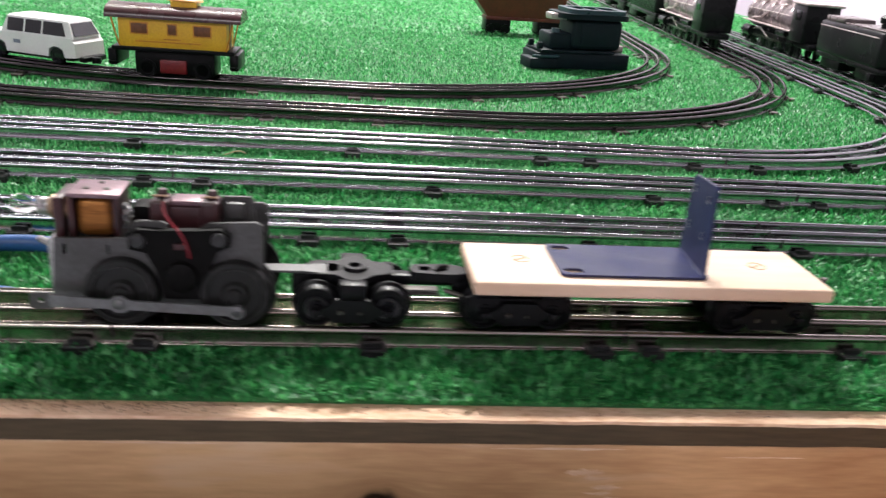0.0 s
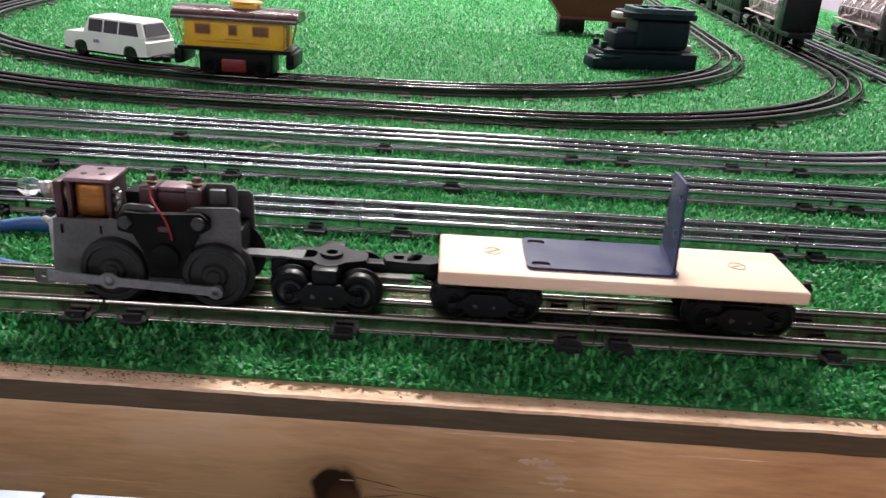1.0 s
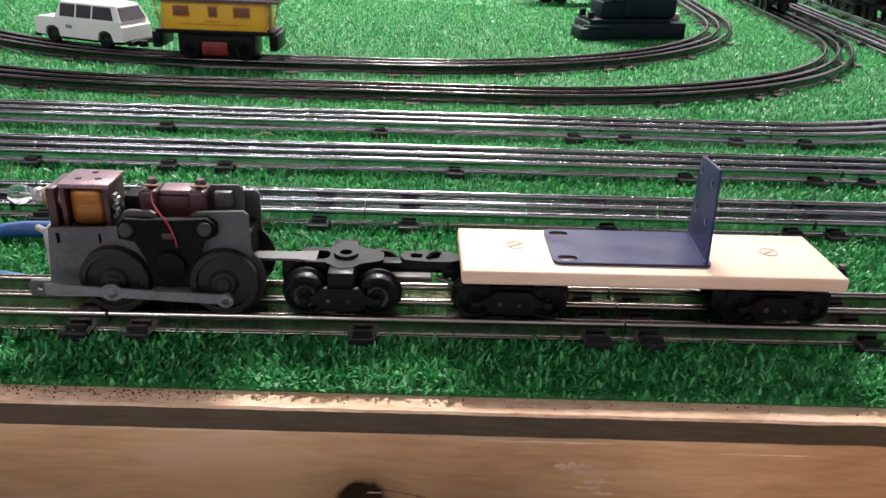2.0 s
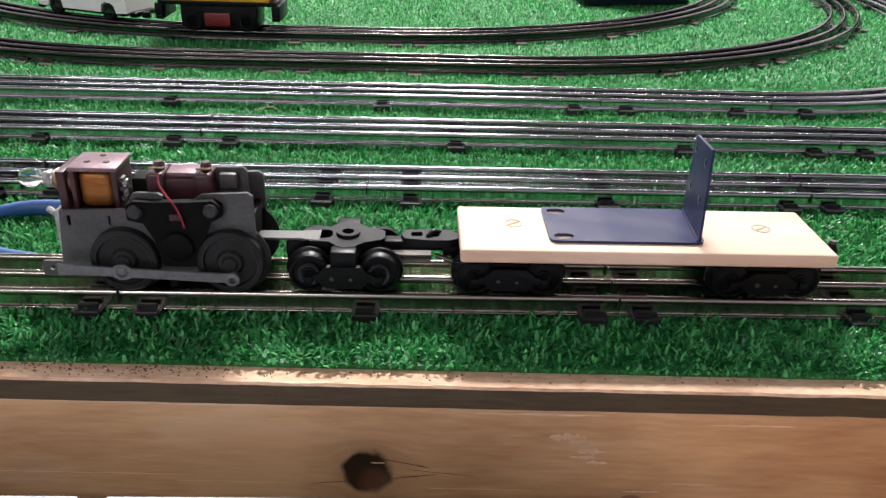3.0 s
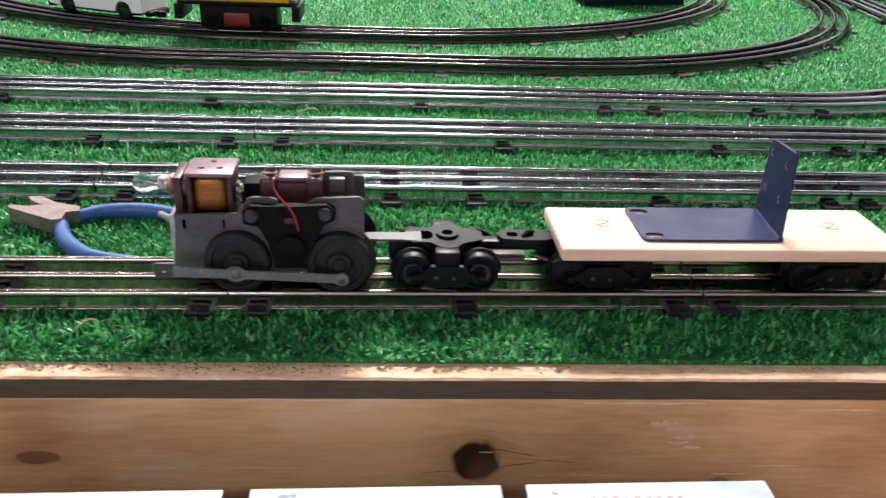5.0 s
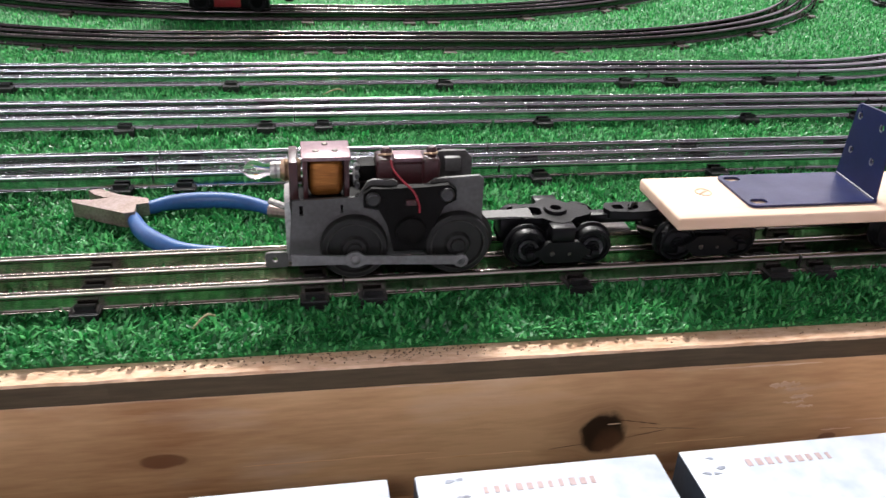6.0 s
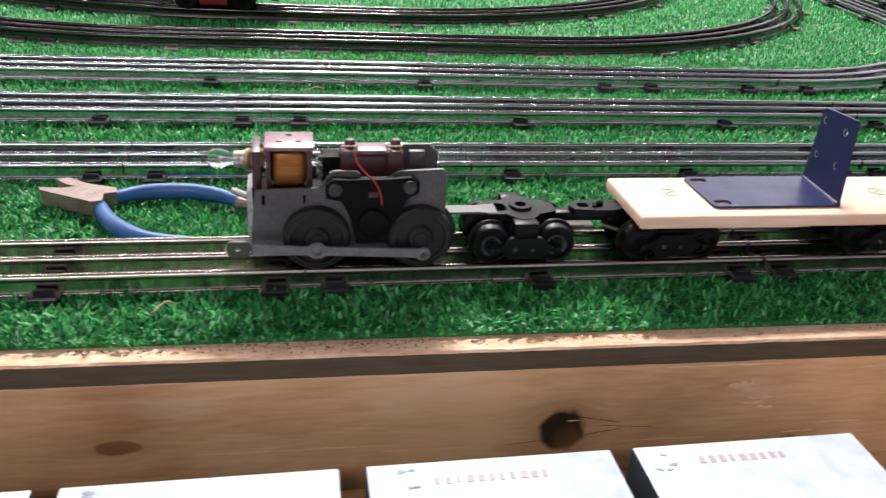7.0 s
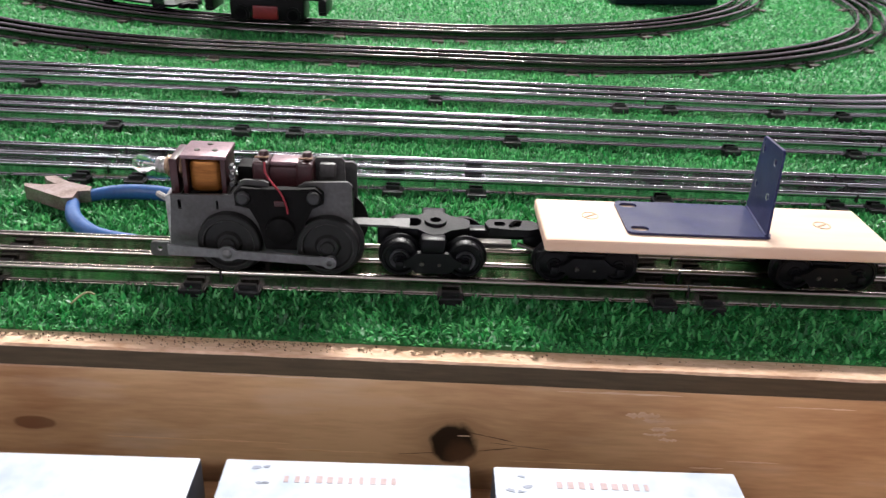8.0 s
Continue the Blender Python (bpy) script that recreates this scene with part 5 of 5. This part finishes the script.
# ---- dark locomotives standing on the far straights ----
def far_pose(path, dist, lift):
    """A pose at dist metres before the end of a path, its x along the track."""
    rows = along(path, 0.02)
    x, y, turn = rows[-1 - int(dist / 0.02)]
    return pose(x, y, lift, 0, 0, turn)


def diesel(m):
    ob = thing("diesel_locomotive", m, "smoky black toy tender locomotive standing on the outer loop", "toy locomotive", "standing locomotives")
    part("frame", box(-0.150, 0.150, -0.026, 0.026, 0.0200, 0.0300, 0.002), LOCO_BLACK, ob)
    body = part("body", box(-0.148, 0.148, -0.0285, 0.0285, 0.0300, 0.0860, 0.006, seg=3), LOCO_BLACK, ob)
    for i in range(12):
        x = -0.132 + 0.024 * i
        for s in (-1, 1):
            part("panel_rib", box(x - 0.0018, x + 0.0018, s * 0.0285 - 0.0008, s * 0.0285 + 0.0008, 0.034, 0.080, 0.0004), LOCO_BLACK, body)
    for x in (-0.06, -0.02, 0.02, 0.06):
        part("roof_hatch", box(x - 0.014, x + 0.014, -0.016, 0.016, 0.0855, 0.0910, 0.002), LOCO_GREY, ob, "roof hatch, grey with dust and lamp highlight")
    for s in (-1, 1):
        part("end_ladder", box(s * 0.1480 - 0.0008, s * 0.1480 + 0.0008, -0.020, -0.012, 0.034, 0.082, 0.0004), LOCO_GREY, body)
        part("coupler", box(s * 0.1560 - 0.007, s * 0.1560 + 0.007, -0.005, 0.005, 0.0120, 0.0200, 0.0015), BLACK_CAST, ob)
        part("grab_rail", tube([(-0.140, s * 0.0300, 0.0800), (0.140, s * 0.0300, 0.0800)], 0.0009, 6), LOCO_GREY, body)
    for x in (-0.095, 0.095):
        part("truck_frame", box(x - 0.040, x + 0.040, -0.022, 0.022, 0.0045, 0.0210, 0.003), BLACK_CAST, ob)
        small_wheels(ob, (x - 0.024, x + 0.024), 0.0205, 0.0115, 0.0115)
    return ob


def steam(m):
    ob = thing("steam_locomotive", m, "large black toy steam locomotive, boiler parts pale with dust and painted highlights", "toy locomotive", "standing locomotives")
    part("frame", box(-0.170, 0.170, -0.022, 0.022, 0.0200, 0.0300, 0.002), LOCO_BLACK, ob)
    boiler = part("boiler", lathe([(0, -0.150), (0.022, -0.150), (0.0275, -0.144), (0.0275, 0.060), (0.031, 0.062), (0.031, 0.095), (0, 0.095)], pose(0, 0, 0.0600, 0, 90, 0), 28), LOCO_DUST_SHEEN, ob)
    for x in (-0.10, -0.055, -0.01, 0.035):
        part("boiler_band", lathe([(0.0274, -0.0015), (0.0282, -0.0015), (0.0282, 0.0015), (0.0274, 0.0015)], pose(x, 0, 0.0600, 0, 90, 0), 28, ring=True), LOCO_GREY, boiler)
    part("chimney", lathe([(0, 0.080), (0.0085, 0.080), (0.0075, 0.092), (0.0105, 0.103), (0, 0.103)], pose(-0.125, 0, 0), 18), LOCO_BLACK, ob)
    for x, r in ((-0.075, 0.0095), (-0.02, 0.0110), (0.030, 0.0080)):
        part("dome", lathe([(0, 0.080), (r * 1.15, 0.082), (r, 0.092), (r * 0.7, 0.098), (0, 0.1005)], pose(x, 0, 0), 18), LOCO_GREY, ob, "boiler dome, grey with dust and lamp highlight")
    part("cab", box(0.092, 0.150, -0.031, 0.031, 0.0300, 0.0960, 0.003), LOCO_BLACK, ob)
    part("cab_roof", box(0.086, 0.158, -0.034, 0.034, 0.0955, 0.1000, 0.002), LOCO_GREY, ob)
    for s in (-1, 1):
        part("handrail", tube([(-0.140, s * 0.0295, 0.070), (0.085, s * 0.0315, 0.072)], 0.0012, 6), LOCO_GREY, ob)
        part("running_board", box(-0.145, 0.092, s * 0.0285 - 0.006, s * 0.0285 + 0.006, 0.0440, 0.0462, 0.0005), LOCO_GREY, ob)
        part("cylinder", lathe([(0, -0.020), (0.0105, -0.020), (0.0105, 0.020), (0, 0.020)], pose(-0.118, s * 0.026, 0.0250, 0, 90, 0), 18), LOCO_BLACK, ob)
        part("cab_window", box(0.108, 0.132, s * 0.031 - 0.0007, s * 0.031 + 0.0007, 0.0680, 0.0860, 0.0005), DARK_WINDOW, ob)
        part("main_rod", box(-0.100, 0.050, s * 0.0240 - 0.001, s * 0.0240 + 0.001, 0.0170, 0.0205, 0.0004), TREAD, ob)
        for x in (-0.060, -0.015, 0.030):
            part("driving_wheel", lathe([(0, -0.006), (0.0215, -0.006), (0.0215, -0.0045), (0.0190, -0.003), (0.0188, 0), (0.015, 0), (0.014, -0.0015), (0.005, -0.0010), (0, 0)], pose(x, s * 0.0205, 0.0190, 90 if s < 0 else -90, 0, 0), 26),
                 LOCO_BLACK, ob)
    for s in (-1, 1):
        part("pipe", tube(smooth_path([(-0.120, s * 0.024, 0.040), (-0.100, s * 0.030, 0.052), (-0.060, s * 0.030, 0.056), (-0.030, s * 0.029, 0.070)], 5), 0.0018, 8), LOCO_GREY, ob)
        part("air_tank", lathe([(0, -0.022), (0.0055, -0.020), (0.0055, 0.020), (0, 0.022)], pose(0.055, s * 0.028, 0.0385, 0, 90, 0), 14), LOCO_BLACK, ob)
        part("valve_link", tube([(-0.095, s * 0.0265, 0.030), (-0.060, s * 0.0265, 0.036), (-0.015, s * 0.0265, 0.022)], 0.0014, 8), LOCO_GREY, ob)
    # feed pipes, steps and small fittings crowded along the boiler's back, their pale grey painting its highlights
    for i in range(9):
        x = -0.132 + 0.024 * i
        s = 1 if i % 2 else -1
        part("fitting", box(x - 0.005, x + 0.005, s * 0.013 - 0.004, s * 0.013 + 0.004, 0.0810, 0.0885 + 0.002 * (i % 3), 0.0015), LOCO_GREY, ob, "boiler fitting, grey with dust and lamp highlight")
        part("feed_pipe", tube(smooth_path([(x, s * 0.013, 0.0860), (x + 0.006, s * 0.021, 0.0825), (x + 0.010, s * 0.0265, 0.0735), (x + 0.008, s * 0.0300, 0.0600)], 4), 0.0014, 6), LOCO_GREY, ob)
    part("bell", lathe([(0, 0.096), (0.0050, 0.0965), (0.0035, 0.102), (0, 0.104)], pose(-0.050, 0, 0), 14), LOCO_GREY, ob)
    part("headlamp", lathe([(0, 0), (0.0065, 0), (0.0065, 0.010), (0, 0.010)], pose(-0.152, 0, 0.0880, 0, -90, 0), 16), LOCO_BLACK, ob)
    small_wheels(ob, (-0.140, -0.105, 0.085, 0.120), 0.0205, 0.0100, 0.0100)
    part("pilot", plate([(-0.180, -0.020), (-0.150, -0.024), (-0.150, 0.024), (-0.180, 0.020)], 0.016, pose(0, 0, 0.006)), LOCO_BLACK, ob)
    return ob


def tender(m):
    ob = thing("tender", m, "black toy coal tender with a flat top and round filler cap", "toy tender", "standing locomotives")
    part("frame", box(-0.108, 0.108, -0.027, 0.027, 0.0200, 0.0280, 0.002), LOCO_BLACK, ob)
    body = part("body", box(-0.105, 0.105, -0.0315, 0.0315, 0.0280, 0.0800, 0.005, seg=3), LOCO_BLACK, ob)
    part("deck_plate", box(-0.098, 0.030, -0.0255, 0.0255, 0.0800, 0.0825, 0.001), LOCO_DUST_SHEEN, ob, "top plate, pale with dust and lamp highlight")
    part("filler_cap", lathe([(0, 0.082), (0.0060, 0.082), (0.0060, 0.089), (0.0095, 0.091), (0.0100, 0.098), (0.0060, 0.1025), (0, 0.1035)], pose(-0.045, 0, 0), 18), LOCO_BLACK, ob)
    part("coal_board", box(0.034, 0.100, -0.0265, 0.0265, 0.0790, 0.0885, 0.003), LOCO_DUST_SHEEN, ob)
    for s in (-1, 1):
        part("grab_rail", tube([(-0.098, s * 0.0332, 0.0720), (0.098, s * 0.0332, 0.0720)], 0.0009, 6), LOCO_GREY, body)
        part("steps", box(-0.100, -0.086, s * 0.0300 - 0.004, s * 0.0300 + 0.004, 0.0080, 0.0200, 0.001), BLACK_CAST, ob)
    for x in (-0.062, 0.062):
        part("truck_frame", box(x - 0.034, x + 0.034, -0.022, 0.022, 0.0045, 0.0210, 0.003), BLACK_CAST, ob)
        small_wheels(ob, (x - 0.020, x + 0.020), 0.0205, 0.0115, 0.0115)
    part("coupler", box(-0.122, -0.106, -0.005, 0.005, 0.0120, 0.0200, 0.0015), BLACK_CAST, ob)
    return ob


TOP_27, TOP_O = 0.0135, 0.0147
BACKWARDS = pose(0, 0, 0, 0, 0, 180)
s1 = steam(far_pose(path_e, 1.84, TOP_27) @ BACKWARDS)
d1 = diesel(far_pose(path_e, 1.48, TOP_27))
copy_thing(d1, far_pose(path_e, 1.15, TOP_27))
tender(far_pose(path_g, 2.16, TOP_O))
copy_thing(s1, far_pose(path_g, 1.84, TOP_O) @ BACKWARDS)
